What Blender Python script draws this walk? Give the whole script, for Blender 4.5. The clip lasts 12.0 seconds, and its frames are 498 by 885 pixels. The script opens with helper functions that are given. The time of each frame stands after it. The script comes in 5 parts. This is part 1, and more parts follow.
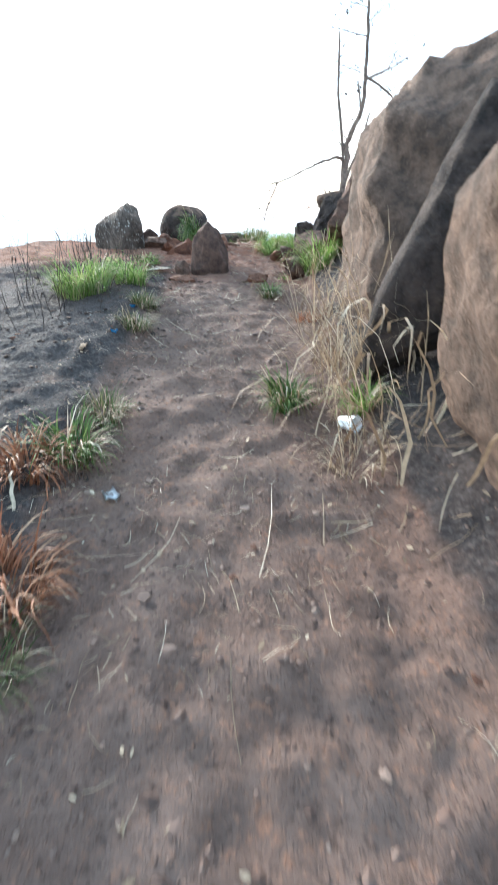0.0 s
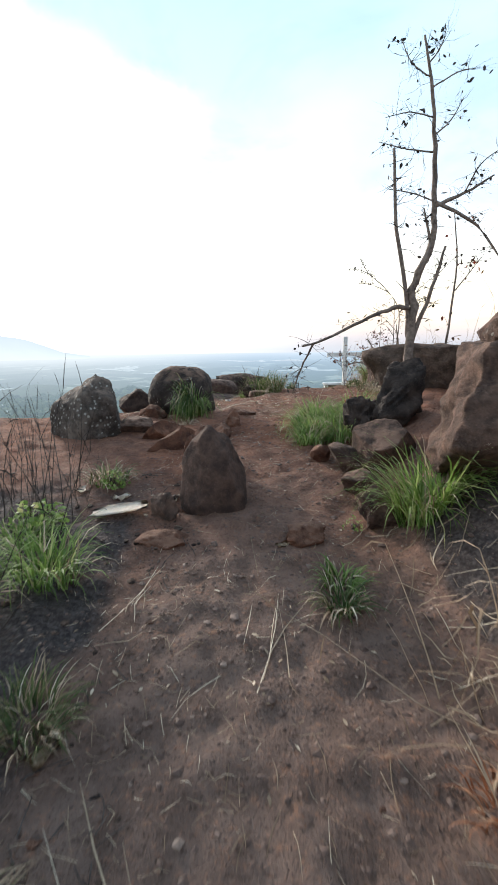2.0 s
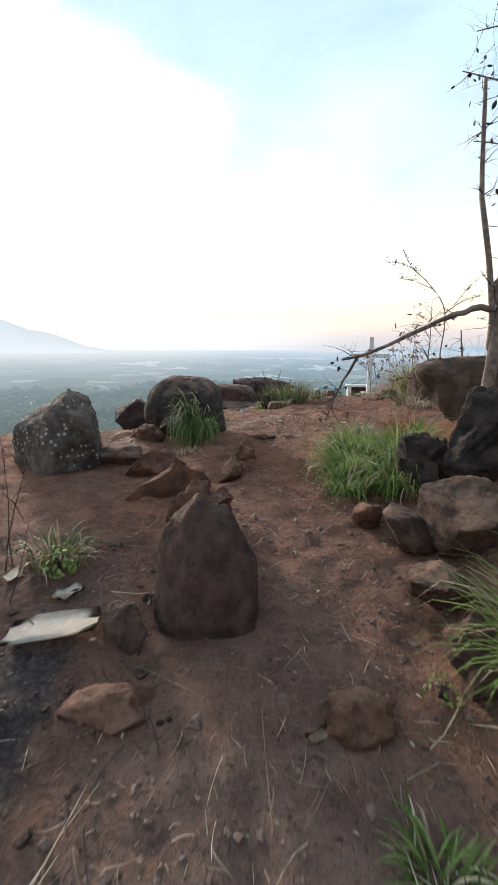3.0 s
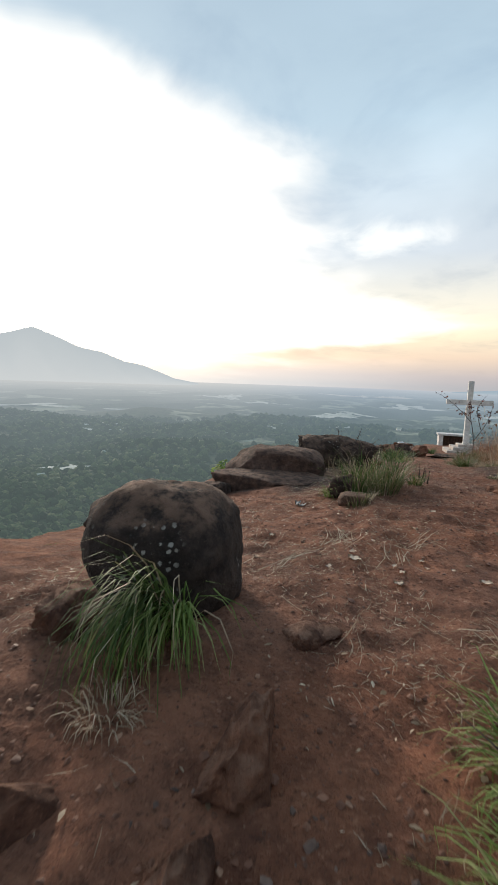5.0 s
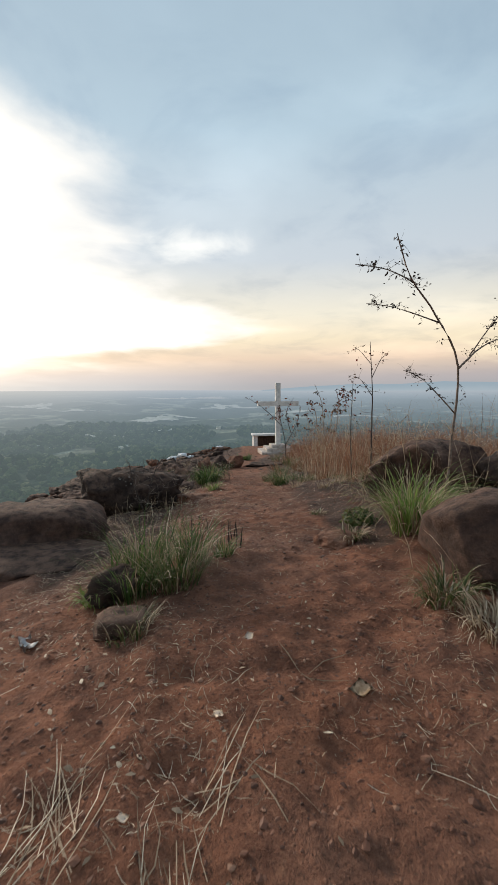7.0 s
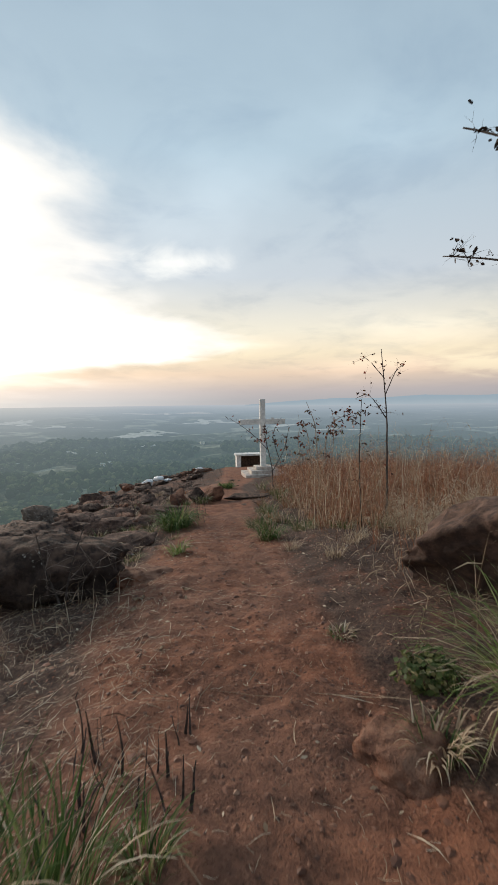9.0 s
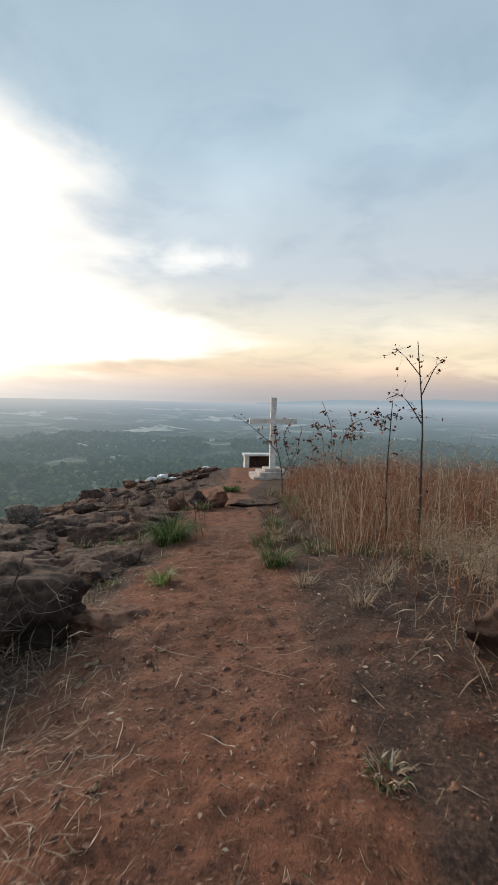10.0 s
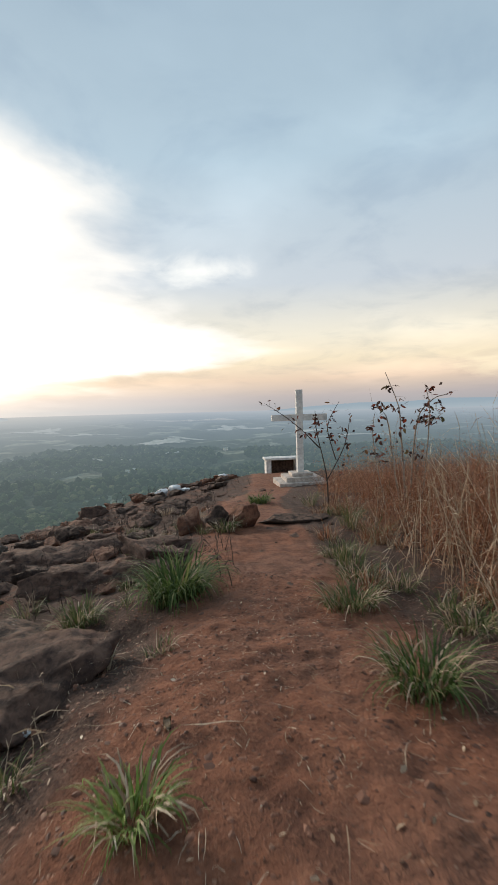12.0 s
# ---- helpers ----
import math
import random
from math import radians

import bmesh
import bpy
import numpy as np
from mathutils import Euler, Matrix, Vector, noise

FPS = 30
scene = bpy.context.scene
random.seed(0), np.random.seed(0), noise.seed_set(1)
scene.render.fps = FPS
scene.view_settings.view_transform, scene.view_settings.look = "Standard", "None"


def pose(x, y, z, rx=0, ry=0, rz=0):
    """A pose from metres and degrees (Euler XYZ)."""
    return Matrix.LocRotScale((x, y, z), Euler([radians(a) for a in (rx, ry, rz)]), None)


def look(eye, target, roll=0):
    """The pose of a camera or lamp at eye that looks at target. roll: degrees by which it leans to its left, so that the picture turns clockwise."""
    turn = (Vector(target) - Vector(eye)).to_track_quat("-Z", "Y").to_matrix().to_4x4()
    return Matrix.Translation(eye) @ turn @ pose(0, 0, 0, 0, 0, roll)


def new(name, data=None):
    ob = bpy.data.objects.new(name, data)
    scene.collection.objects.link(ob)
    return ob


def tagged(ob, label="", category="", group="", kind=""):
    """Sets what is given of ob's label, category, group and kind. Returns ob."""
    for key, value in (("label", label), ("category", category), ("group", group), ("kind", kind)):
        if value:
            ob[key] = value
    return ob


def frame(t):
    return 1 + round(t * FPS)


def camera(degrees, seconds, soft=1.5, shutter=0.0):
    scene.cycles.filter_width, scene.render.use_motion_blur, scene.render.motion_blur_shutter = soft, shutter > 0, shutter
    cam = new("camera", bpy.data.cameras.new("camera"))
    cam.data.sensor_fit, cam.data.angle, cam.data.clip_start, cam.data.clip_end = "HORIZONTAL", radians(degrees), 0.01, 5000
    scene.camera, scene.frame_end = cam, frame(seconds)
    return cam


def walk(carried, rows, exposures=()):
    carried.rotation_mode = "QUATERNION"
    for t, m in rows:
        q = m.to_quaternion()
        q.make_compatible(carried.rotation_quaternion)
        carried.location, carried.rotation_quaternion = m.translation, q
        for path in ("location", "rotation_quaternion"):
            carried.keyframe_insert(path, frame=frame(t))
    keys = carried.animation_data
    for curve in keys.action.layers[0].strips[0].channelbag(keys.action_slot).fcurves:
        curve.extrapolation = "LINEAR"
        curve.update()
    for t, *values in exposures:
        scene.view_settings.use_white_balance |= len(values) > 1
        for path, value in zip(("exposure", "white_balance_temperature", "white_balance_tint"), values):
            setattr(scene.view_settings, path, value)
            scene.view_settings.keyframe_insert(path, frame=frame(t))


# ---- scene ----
cam = camera(58.0, 12.0, soft=1.5, shutter=0.22)
PATH = [
    (0.0, (-0.001, 0.000, 1.500), (-0.053, 1.807, 0.644), 1.63),
    (0.5, (-0.140, 0.838, 1.689), (-0.266, 2.755, 1.131), 4.77),
    (1.0, (-0.163, 1.672, 1.837), (-0.270, 3.608, 1.345), 0.82),
    (1.5, (-0.250, 2.440, 1.952), (-0.459, 4.390, 1.557), 0.38),
    (2.0, (-0.333, 3.170, 2.115), (-0.436, 5.126, 1.710), -0.74),
    (2.5, (-0.359, 3.862, 2.225), (-0.532, 5.802, 1.770), -0.59),
    (2.7, (-0.380, 4.093, 2.224), (-0.555, 6.037, 1.785), 0.09),
    (4.3, (-0.405, 6.442, 2.393), (-0.638, 8.393, 2.020), 0.64),
    (4.5, (-0.381, 6.726, 2.428), (-0.726, 8.682, 2.194), -0.61),
    (5.0, (-0.488, 7.354, 2.501), (-1.014, 9.265, 2.229), 2.05),
    (5.5, (-0.529, 8.057, 2.562), (-0.948, 9.991, 2.269), -1.07),
    (6.0, (-0.426, 8.714, 2.608), (-0.498, 10.697, 2.357), 0.01),
    (6.5, (-0.250, 9.193, 2.706), (-0.050, 11.167, 2.456), -0.80),
    (8.3, (0.060, 11.055, 2.763), (0.347, 13.028, 2.607), 0.09),
    (8.5, (0.121, 11.383, 2.772), (0.451, 13.353, 2.674), 0.26),
    (9.0, (0.261, 12.039, 2.845), (0.572, 14.006, 2.662), -0.81),
    (9.5, (0.434, 12.641, 2.915), (0.681, 14.623, 2.807), 0.91),
    (10.0, (0.499, 13.282, 2.816), (0.766, 15.254, 2.626), 1.24),
    (10.5, (0.578, 14.011, 2.666), (0.773, 15.999, 2.559), -0.24),
    (11.0, (0.584, 14.899, 2.461), (0.874, 16.875, 2.344), -1.64),
    (11.5, (0.566, 15.800, 2.320), (0.795, 17.782, 2.182), -1.74),
    (12.0, (0.505, 16.745, 2.192), (0.714, 18.728, 2.037), -1.62),
]
walk(cam, [(t, look(eye, target, roll)) for t, eye, target, roll in PATH],
     exposures=[(0.0, 1.95, 5500, 3), (0.5, 1.65, 5550, 4), (1.0, 1.3, 5700, 5), (1.5, 1.0, 5900, 7), (2.0, 0.88, 6000, 8), (2.7, 0.78, 6150, 9), (4.3, 0.45, 6350, 10), (5.0, 0.2, 6450, 10), (6.0, 0.05, 6500, 10), (12.0, 0.03, 6500, 10)])

# ---- world and sun: low hazy sun to the left of the way ahead, behind thin cloud ----
SUN_LEFT, SUN_UP = 37.0, 17.0
sun_way = Vector((-math.sin(radians(SUN_LEFT)) * math.cos(radians(SUN_UP)), math.cos(radians(SUN_LEFT)) * math.cos(radians(SUN_UP)), math.sin(radians(SUN_UP))))
world = bpy.data.worlds.new("evening_sky")
scene.world = world
world.use_nodes = True
wn, wl = world.node_tree.nodes, world.node_tree.links
wn.clear()


def node(nodes, kind, **settings):
    n = nodes.new(kind)
    for key, value in settings.items():
        if key in n.inputs:
            n.inputs[key].default_value = value
    return n


def math_node(nodes, links, op, a, b=None, c=None, clamp=False):
    n = nodes.new("ShaderNodeMath")
    n.operation, n.use_clamp = op, clamp
    for i, v in enumerate((a, b, c)):
        if v is None:
            continue
        if isinstance(v, (int, float)):
            n.inputs[i].default_value = v
        else:
            links.new(v, n.inputs[i])
    return n.outputs[0]


def span(nodes, links, value, a, b, lo=0.0, hi=1.0, smooth=True):
    n = nodes.new("ShaderNodeMapRange")
    n.interpolation_type = "SMOOTHSTEP" if smooth else "LINEAR"
    links.new(value, n.inputs["Value"])
    for key, v in (("From Min", a), ("From Max", b), ("To Min", lo), ("To Max", hi)):
        n.inputs[key].default_value = v
    return n.outputs["Result"]


def mix(nodes, links, fac, a, b, blend="MIX"):
    n = nodes.new("ShaderNodeMix")
    n.data_type, n.blend_type = "RGBA", blend
    for key, v in ((0, fac), (6, a), (7, b)):
        if isinstance(v, (int, float)):
            n.inputs[key].default_value = v
        elif isinstance(v, tuple):
            n.inputs[key].default_value = (*v[:3], 1)
        else:
            links.new(v, n.inputs[key])
    return n.outputs[2]


def ramp(nodes, links, value, stops):
    n = nodes.new("ShaderNodeValToRGB")
    e = n.color_ramp.elements
    while len(e) < len(stops):
        e.new(0.5)
    for el, (p, col) in zip(e, stops):
        el.position, el.color = p, (*((col,) * 3 if isinstance(col, (int, float)) else col), 1)
    links.new(value, n.inputs[0])
    return n.outputs[0]


def noise_tex(nodes, links, vec, scale, detail=4.0, rough=0.55, warp=0.0):
    n = nodes.new("ShaderNodeTexNoise")
    n.inputs["Scale"].default_value, n.inputs["Detail"].default_value = scale, detail
    n.inputs["Roughness"].default_value, n.inputs["Distortion"].default_value = rough, warp
    if vec is not None:
        links.new(vec, n.inputs["Vector"])
    return n.outputs["Fac"]


def build_sky():
    sky = wn.new("ShaderNodeTexSky")
    sky.sky_type, sky.sun_disc = "NISHITA", False
    sky.sun_elevation, sky.sun_rotation = radians(SUN_UP), radians(-SUN_LEFT)
    sky.air_density, sky.dust_density, sky.ozone_density = 1.0, 2.0, 1.0
    tc = wn.new("ShaderNodeTexCoord").outputs["Generated"]
    sep = wn.new("ShaderNodeSeparateXYZ")
    wl.new(tc, sep.inputs[0])
    up = sep.outputs["Z"]
    dot = wn.new("ShaderNodeVectorMath")
    dot.operation = "DOT_PRODUCT"
    wl.new(tc, dot.inputs[0])
    dot.inputs[1].default_value = sun_way
    toward = dot.outputs["Value"]
    # cloud sheets lie flat: stretch the pattern with nearness to the horizon
    flat = math_node(wn, wl, "ADD", math_node(wn, wl, "MAXIMUM", up, 0.0), 0.16)
    comb = wn.new("ShaderNodeCombineXYZ")
    wl.new(math_node(wn, wl, "DIVIDE", sep.outputs["X"], flat), comb.inputs[0])
    wl.new(math_node(wn, wl, "DIVIDE", sep.outputs["Y"], flat), comb.inputs[1])
    broad = noise_tex(wn, wl, comb.outputs[0], 0.8, 5, 0.5, 0.25)
    fine = noise_tex(wn, wl, comb.outputs[0], 2.2, 6, 0.55, 0.4)
    veil = ramp(wn, wl, up, [(0.0, (4.5, 4.5, 4.75)), (0.022, (5.3, 4.8, 4.8)), (0.06, (8.4, 6.5, 5.0)), (0.10, (9.8, 8.3, 6.0)), (0.15, (9.4, 8.7, 7.1)),
                             (0.257, (6.3, 6.9, 7.4)), (0.466, (4.8, 6.2, 7.2)), (0.625, (3.95, 5.2, 6.2)), (1.0, (3.7, 4.8, 5.8))])
    veil = mix(wn, wl, span(wn, wl, toward, -0.6, 0.7, 0.55, 0.0), veil, mix(wn, wl, 1.0, veil, (0.55, 0.6, 0.68), "MULTIPLY"))
    lit = mix(wn, wl, span(wn, wl, broad, 0.45, 0.70, 0, 0.8), veil, mix(wn, wl, 1.0, veil, (1.28, 1.25, 1.22), "MULTIPLY"))
    lit = mix(wn, wl, span(wn, wl, fine, 0.46, 0.70, 0, 0.65), lit, mix(wn, wl, 1.0, lit, (0.76, 0.80, 0.86), "MULTIPLY"))
    # a bright shred of cloud ahead, and a warm gap low on the other side from the sun
    def shred(place, squeeze, over, tone, amount):
        gap = wn.new("ShaderNodeVectorMath")
        gap.operation = "SUBTRACT"
        wl.new(comb.outputs[0], gap.inputs[0])
        gap.inputs[1].default_value = (*place, 0)
        squash = wn.new("ShaderNodeVectorMath")
        squash.operation = "MULTIPLY"
        wl.new(gap.outputs[0], squash.inputs[0])
        squash.inputs[1].default_value = (*squeeze, 1)
        away = wn.new("ShaderNodeVectorMath")
        away.operation = "LENGTH"
        wl.new(squash.outputs[0], away.inputs[0])
        edge = math_node(wn, wl, "ADD", away.outputs["Value"], span(wn, wl, fine, 0.3, 0.7, -0.6, 0.6, smooth=False))
        return mix(wn, wl, span(wn, wl, edge, 1.25, 0.2, 0, amount), over, tone)

    lit = shred((0.02, 2.15), (4.6, 6.8), lit, (11.5, 11.4, 10.8), 0.85)
    lit = shred((2.75, 3.45), (1.5, 1.9), lit, (11.0, 9.6, 6.8), 0.75)
    # thin cloud lit through by the low sun
    reach = math_node(wn, wl, "ADD", toward, span(wn, wl, broad, 0.3, 0.7, -0.05, 0.05, smooth=False))
    reach = math_node(wn, wl, "ADD", reach, span(wn, wl, fine, 0.3, 0.7, 0.022, -0.022, smooth=False))
    reach = math_node(wn, wl, "SUBTRACT", reach, span(wn, wl, up, 0.40, 0.72, 0, 0.16))
    band = math_node(wn, wl, "MULTIPLY", span(wn, wl, up, 0.05, 0.11), span(wn, wl, up, 0.25, 0.13))
    reach = math_node(wn, wl, "ADD", reach, math_node(wn, wl, "MULTIPLY", band, 0.165))
    lit = mix(wn, wl, span(wn, wl, reach, 0.862, 0.955, 0, 1.0), lit, (11.5, 11.0, 10.2))
    lit = mix(wn, wl, span(wn, wl, reach, 0.925, 1.0, 0, 1.0), lit, (19.0, 18.0, 16.4))
    low = mix(wn, wl, span(wn, wl, toward, 0.62, 0.97), veil, mix(wn, wl, 1.0, veil, (1.55, 1.60, 1.55), "MULTIPLY"))
    lit = mix(wn, wl, span(wn, wl, up, 0.085, 0.01, 0, 0.9), lit, low)
    both = mix(wn, wl, 0.92, sky.outputs[0], lit)
    bg = wn.new("ShaderNodeBackground")
    bg.inputs["Strength"].default_value = 0.1
    out = wn.new("ShaderNodeOutputWorld")
    wl.new(both, bg.inputs["Color"])
    wl.new(bg.outputs[0], out.inputs["Surface"])


build_sky()
sun = new("sun", bpy.data.lights.new("sun", "SUN"))
sun.data.energy, sun.data.angle, sun.data.color = 2.7, radians(8), (1.0, 0.85, 0.70)
sun.matrix_world = look(sun_way * 50, (0, 0, 0))

# ---- shape of the hill ----
# height of the trodden ridge along its line, and the two edges where it falls away
RIDGE_Y = (-250, -60, -12, -3, 0, 1.5, 3, 4.5, 5.8, 7.2, 8.9, 10.3, 12, 14, 16, 17.5, 19, 20.6, 24, 29, 36, 42, 46, 52, 80, 200)
RIDGE_Z = (-150, -30, -4.5, -.75, 0, .26, .52, .74, .90, 1.08, 1.22, 1.22, 1.24, 1.17, .98, .84, .62, .34, 0, -.5, -1.4, -1.6, -2.2, -5.5, -34, -150)
LEFT_Y = (-60, 0, 5, 8, 11, 15, 20, 28, 32, 36, 42, 47, 60)
LEFT_X = (-6, -3.6, -3.6, -3.9, -3.6, -2.9, -3.6, -5.4, -6, -5.2, -3.2, -1, 2)
RIGHT_X = (9, 7, 7, 7.5, 8, 8.5, 10, 12, 12, 11, 9, 7, 4)
# where the walked line lies
LINE_Y = (-5, 0, 3, 6, 8, 9, 11, 12, 14, 17, 20, 24, 30, 36, 44)
LINE_X = (.1, 0, -.3, -.35, -.4, -.3, .05, .25, .55, .6, 1.2, 1.4, 1.9, 3.6, 4.5)


def soft_step(a, b, x):
    t = np.clip((x - a) / (b - a), 0, 1)
    return t * t * (3 - 2 * t)


def glide(y, ys, zs):
    return (np.interp(y - .5, ys, zs) + 2 * np.interp(y, ys, zs) + np.interp(y + .5, ys, zs)) / 4


def valley(r):
    return -92 + 58 * soft_step(900, 4700, r)


def height(x, y):
    x, y = np.asarray(x, float), np.asarray(y, float)
    z = glide(y, RIDGE_Y, RIDGE_Z)
    off = x - glide(y, LINE_Y, LINE_X)
    near = soft_step(7.2, 4.2, y)
    # trodden hollow with banks in the lower part of the climb
    z = z + near * (.30 * soft_step(.55, 1.5, off) + .10 * soft_step(.6, 1.2, -off) - .30 * soft_step(1.3, 3.5, -off))
    z = z + soft_step(4, 6, y) * soft_step(10.5, 8.5, y) * .45 * soft_step(.7, 1.7, off)
    z = z + soft_step(10.5, 13, y) * soft_step(21, 17, y) * .12 * soft_step(.6, 1.6, off)
    z = z - soft_step(9, 12, y) * (.16 * np.maximum(0, -off - .6))
    left = np.maximum(0, glide(y, LEFT_Y, LEFT_X) - x)
    right = np.maximum(0, x - glide(y, LEFT_Y, RIGHT_X))
    z = z - (left * .85 * soft_step(0, 2.5, left)) - right * .6 * soft_step(0, 5, right)
    low = valley(np.hypot(x, y))
    k = 6.0
    return np.where(z - low > 40, z, low + k * np.logaddexp(0, np.clip((z - low) / k, -60, 60)))

# ---- materials ----
def material(name, rough=0.9):
    m = bpy.data.materials.new(name)
    m.use_nodes = True
    n, l = m.node_tree.nodes, m.node_tree.links
    b = n["Principled BSDF"]
    b.inputs["Roughness"].default_value = rough
    b.inputs["Specular IOR Level"].default_value = 0.25
    return m, n, l, b


def where(n, l, kind="Object", scale=None):
    tc = n.new("ShaderNodeTexCoord").outputs[kind]
    if scale is None:
        return tc
    mp = n.new("ShaderNodeMapping")
    mp.inputs["Scale"].default_value = scale
    l.new(tc, mp.inputs["Vector"])
    return mp.outputs[0]


def bump(n, l, b, value, strength, distance, after=None):
    k = n.new("ShaderNodeBump")
    k.inputs["Strength"].default_value, k.inputs["Distance"].default_value = strength, distance
    l.new(value, k.inputs["Height"])
    if after is not None:
        l.new(after, k.inputs["Normal"])
    l.new(k.outputs[0], b.inputs["Normal"])
    return k.outputs[0]


def soil_material():
    m, n, l, b = material("soil", 0.95)
    p = where(n, l)
    sep = n.new("ShaderNodeSeparateXYZ")
    l.new(p, sep.inputs[0])
    big, mid, small = noise_tex(n, l, p, 0.55, 5), noise_tex(n, l, p, 4.5, 6, 0.65), noise_tex(n, l, p, 38, 5, 0.7)
    red = mix(n, l, span(n, l, mid, 0.3, 0.7), (0.126, 0.050, 0.029), (0.288, 0.117, 0.064))
    brown = mix(n, l, span(n, l, mid, 0.3, 0.7), (0.130, 0.082, 0.062), (0.215, 0.142, 0.110))
    # the lower climb is browner, the top redder
    col = mix(n, l, math_node(n, l, "ADD", span(n, l, sep.outputs["Y"], 3.5, 8.5), span(n, l, big, 0.35, 0.65, -0.30, 0.12), clamp=True), brown, red)
    col = mix(n, l, span(n, l, small, 0.54, 0.70, 0, 0.55), col, (0.36, 0.180, 0.108))
    col = mix(n, l, span(n, l, small, 0.46, 0.32, 0, 0.6), col, (0.044, 0.024, 0.016))
    grit = noise_tex(n, l, p, 14, 5, 0.75)
    col = mix(n, l, span(n, l, grit, 0.56, 0.70, 0, 0.55), col, (0.33, 0.160, 0.092))
    col = mix(n, l, span(n, l, grit, 0.44, 0.30, 0, 0.38), col, (0.050, 0.030, 0.022))
    # burnt ground beside the way
    burnt = n.new("ShaderNodeAttribute")
    burnt.attribute_name = "burnt"
    patchy = math_node(n, l, "ADD", span(n, l, mid, 0.25, 0.75, -0.45, 0.45, smooth=False), span(n, l, noise_tex(n, l, p, 1.6, 4), 0.3, 0.7, -0.4, 0.4, smooth=False))
    ash = span(n, l, math_node(n, l, "ADD", burnt.outputs["Fac"], math_node(n, l, "MULTIPLY", patchy, burnt.outputs["Fac"])), 0.28, 0.70)
    char = mix(n, l, span(n, l, small, 0.4, 0.7), (0.026, 0.024, 0.024), (0.098, 0.088, 0.085))
    scorched = mix(n, l, span(n, l, small, 0.4, 0.7), (0.036, 0.026, 0.021), (0.125, 0.083, 0.062))
    char = mix(n, l, span(n, l, sep.outputs["Y"], 8.0, 12.0), char, scorched)
    col = mix(n, l, math_node(n, l, "MULTIPLY", ash, 0.85), col, char)
    l.new(col, b.inputs["Base Color"])
    k = bump(n, l, b, mid, 0.9, 0.055)
    k = bump(n, l, b, grit, 0.9, 0.03, k)
    bump(n, l, b, small, 1.0, 0.018, k)
    return m


def hazed_far_material(name, paint, relief=0.0, air=None, glow=0.75):
    """Far ground with haze painted in as emission, paler and bluer with distance."""
    m, n, l, b = material(name, 1.0)
    p = where(n, l)
    flat = n.new("ShaderNodeVectorMath")
    flat.operation = "MULTIPLY"
    flat.inputs[1].default_value = (1, 1, 0)
    l.new(p, flat.inputs[0])
    far = n.new("ShaderNodeVectorMath")
    far.operation = "LENGTH"
    l.new(flat.outputs[0], far.inputs[0])
    r = far.outputs["Value"]
    col, height_fac = paint(n, l, p)
    l.new(col, b.inputs["Base Color"])
    if relief:
        bump(n, l, b, height_fac, 1.0, relief)
    # distance haze is painted by mixing a glow over the surface colour
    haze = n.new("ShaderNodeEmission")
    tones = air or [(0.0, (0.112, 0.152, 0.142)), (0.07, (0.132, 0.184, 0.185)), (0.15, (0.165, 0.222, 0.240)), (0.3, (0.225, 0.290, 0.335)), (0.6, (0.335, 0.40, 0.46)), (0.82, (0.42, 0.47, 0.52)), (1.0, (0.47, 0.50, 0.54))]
    haze_tone = ramp(n, l, span(n, l, r, 0, 4700, smooth=False), tones)
    # the painted haze brightens towards the low sun
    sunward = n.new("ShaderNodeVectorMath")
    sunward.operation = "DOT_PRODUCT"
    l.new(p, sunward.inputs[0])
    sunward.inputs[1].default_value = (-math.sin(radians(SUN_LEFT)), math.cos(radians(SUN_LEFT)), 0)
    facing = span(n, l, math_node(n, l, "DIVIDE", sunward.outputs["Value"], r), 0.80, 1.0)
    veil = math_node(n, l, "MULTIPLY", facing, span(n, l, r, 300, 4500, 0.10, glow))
    l.new(mix(n, l, veil, haze_tone, (0.62, 0.61, 0.57)), haze.inputs["Color"])
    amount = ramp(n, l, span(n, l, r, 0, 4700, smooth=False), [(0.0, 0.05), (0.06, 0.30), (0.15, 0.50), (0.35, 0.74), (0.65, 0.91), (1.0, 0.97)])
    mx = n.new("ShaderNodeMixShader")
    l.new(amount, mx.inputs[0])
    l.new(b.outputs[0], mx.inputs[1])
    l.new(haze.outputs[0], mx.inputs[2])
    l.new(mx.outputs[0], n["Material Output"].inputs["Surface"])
    return m


def paint_plain(n, l, p):
    crown, stand, land = noise_tex(n, l, p, 0.16, 4, 0.7), noise_tex(n, l, p, 0.022, 4, 0.6), noise_tex(n, l, p, 0.0075, 5, 0.6, 0.3)
    col = mix(n, l, span(n, l, crown, 0.35, 0.68), (0.010, 0.022, 0.012), (0.070, 0.095, 0.048))
    col = mix(n, l, span(n, l, stand, 0.42, 0.62, 0, 0.6), col, (0.050, 0.090, 0.036))
    col = mix(n, l, span(n, l, land, 0.56, 0.64, 0, 0.9), col, (0.40, 0.42, 0.30))
    return col, crown


def paint_woods(n, l, p):
    geo = n.new("ShaderNodeNewGeometry")
    col = ramp(n, l, geo.outputs["Random Per Island"], [(0.0, (0.012, 0.026, 0.012)), (0.5, (0.040, 0.068, 0.026)), (0.85, (0.10, 0.135, 0.050)), (1.0, (0.19, 0.20, 0.085))])
    f = noise_tex(n, l, p, 0.9, 3, 0.7)
    return mix(n, l, span(n, l, f, 0.35, 0.6, 0.6, 0), col, (0.010, 0.020, 0.010)), f


def paint_field(n, l, p):
    f = noise_tex(n, l, p, 0.06, 4, 0.6)
    return mix(n, l, span(n, l, f, 0.35, 0.65), (0.40, 0.43, 0.36), (0.74, 0.74, 0.68)), f


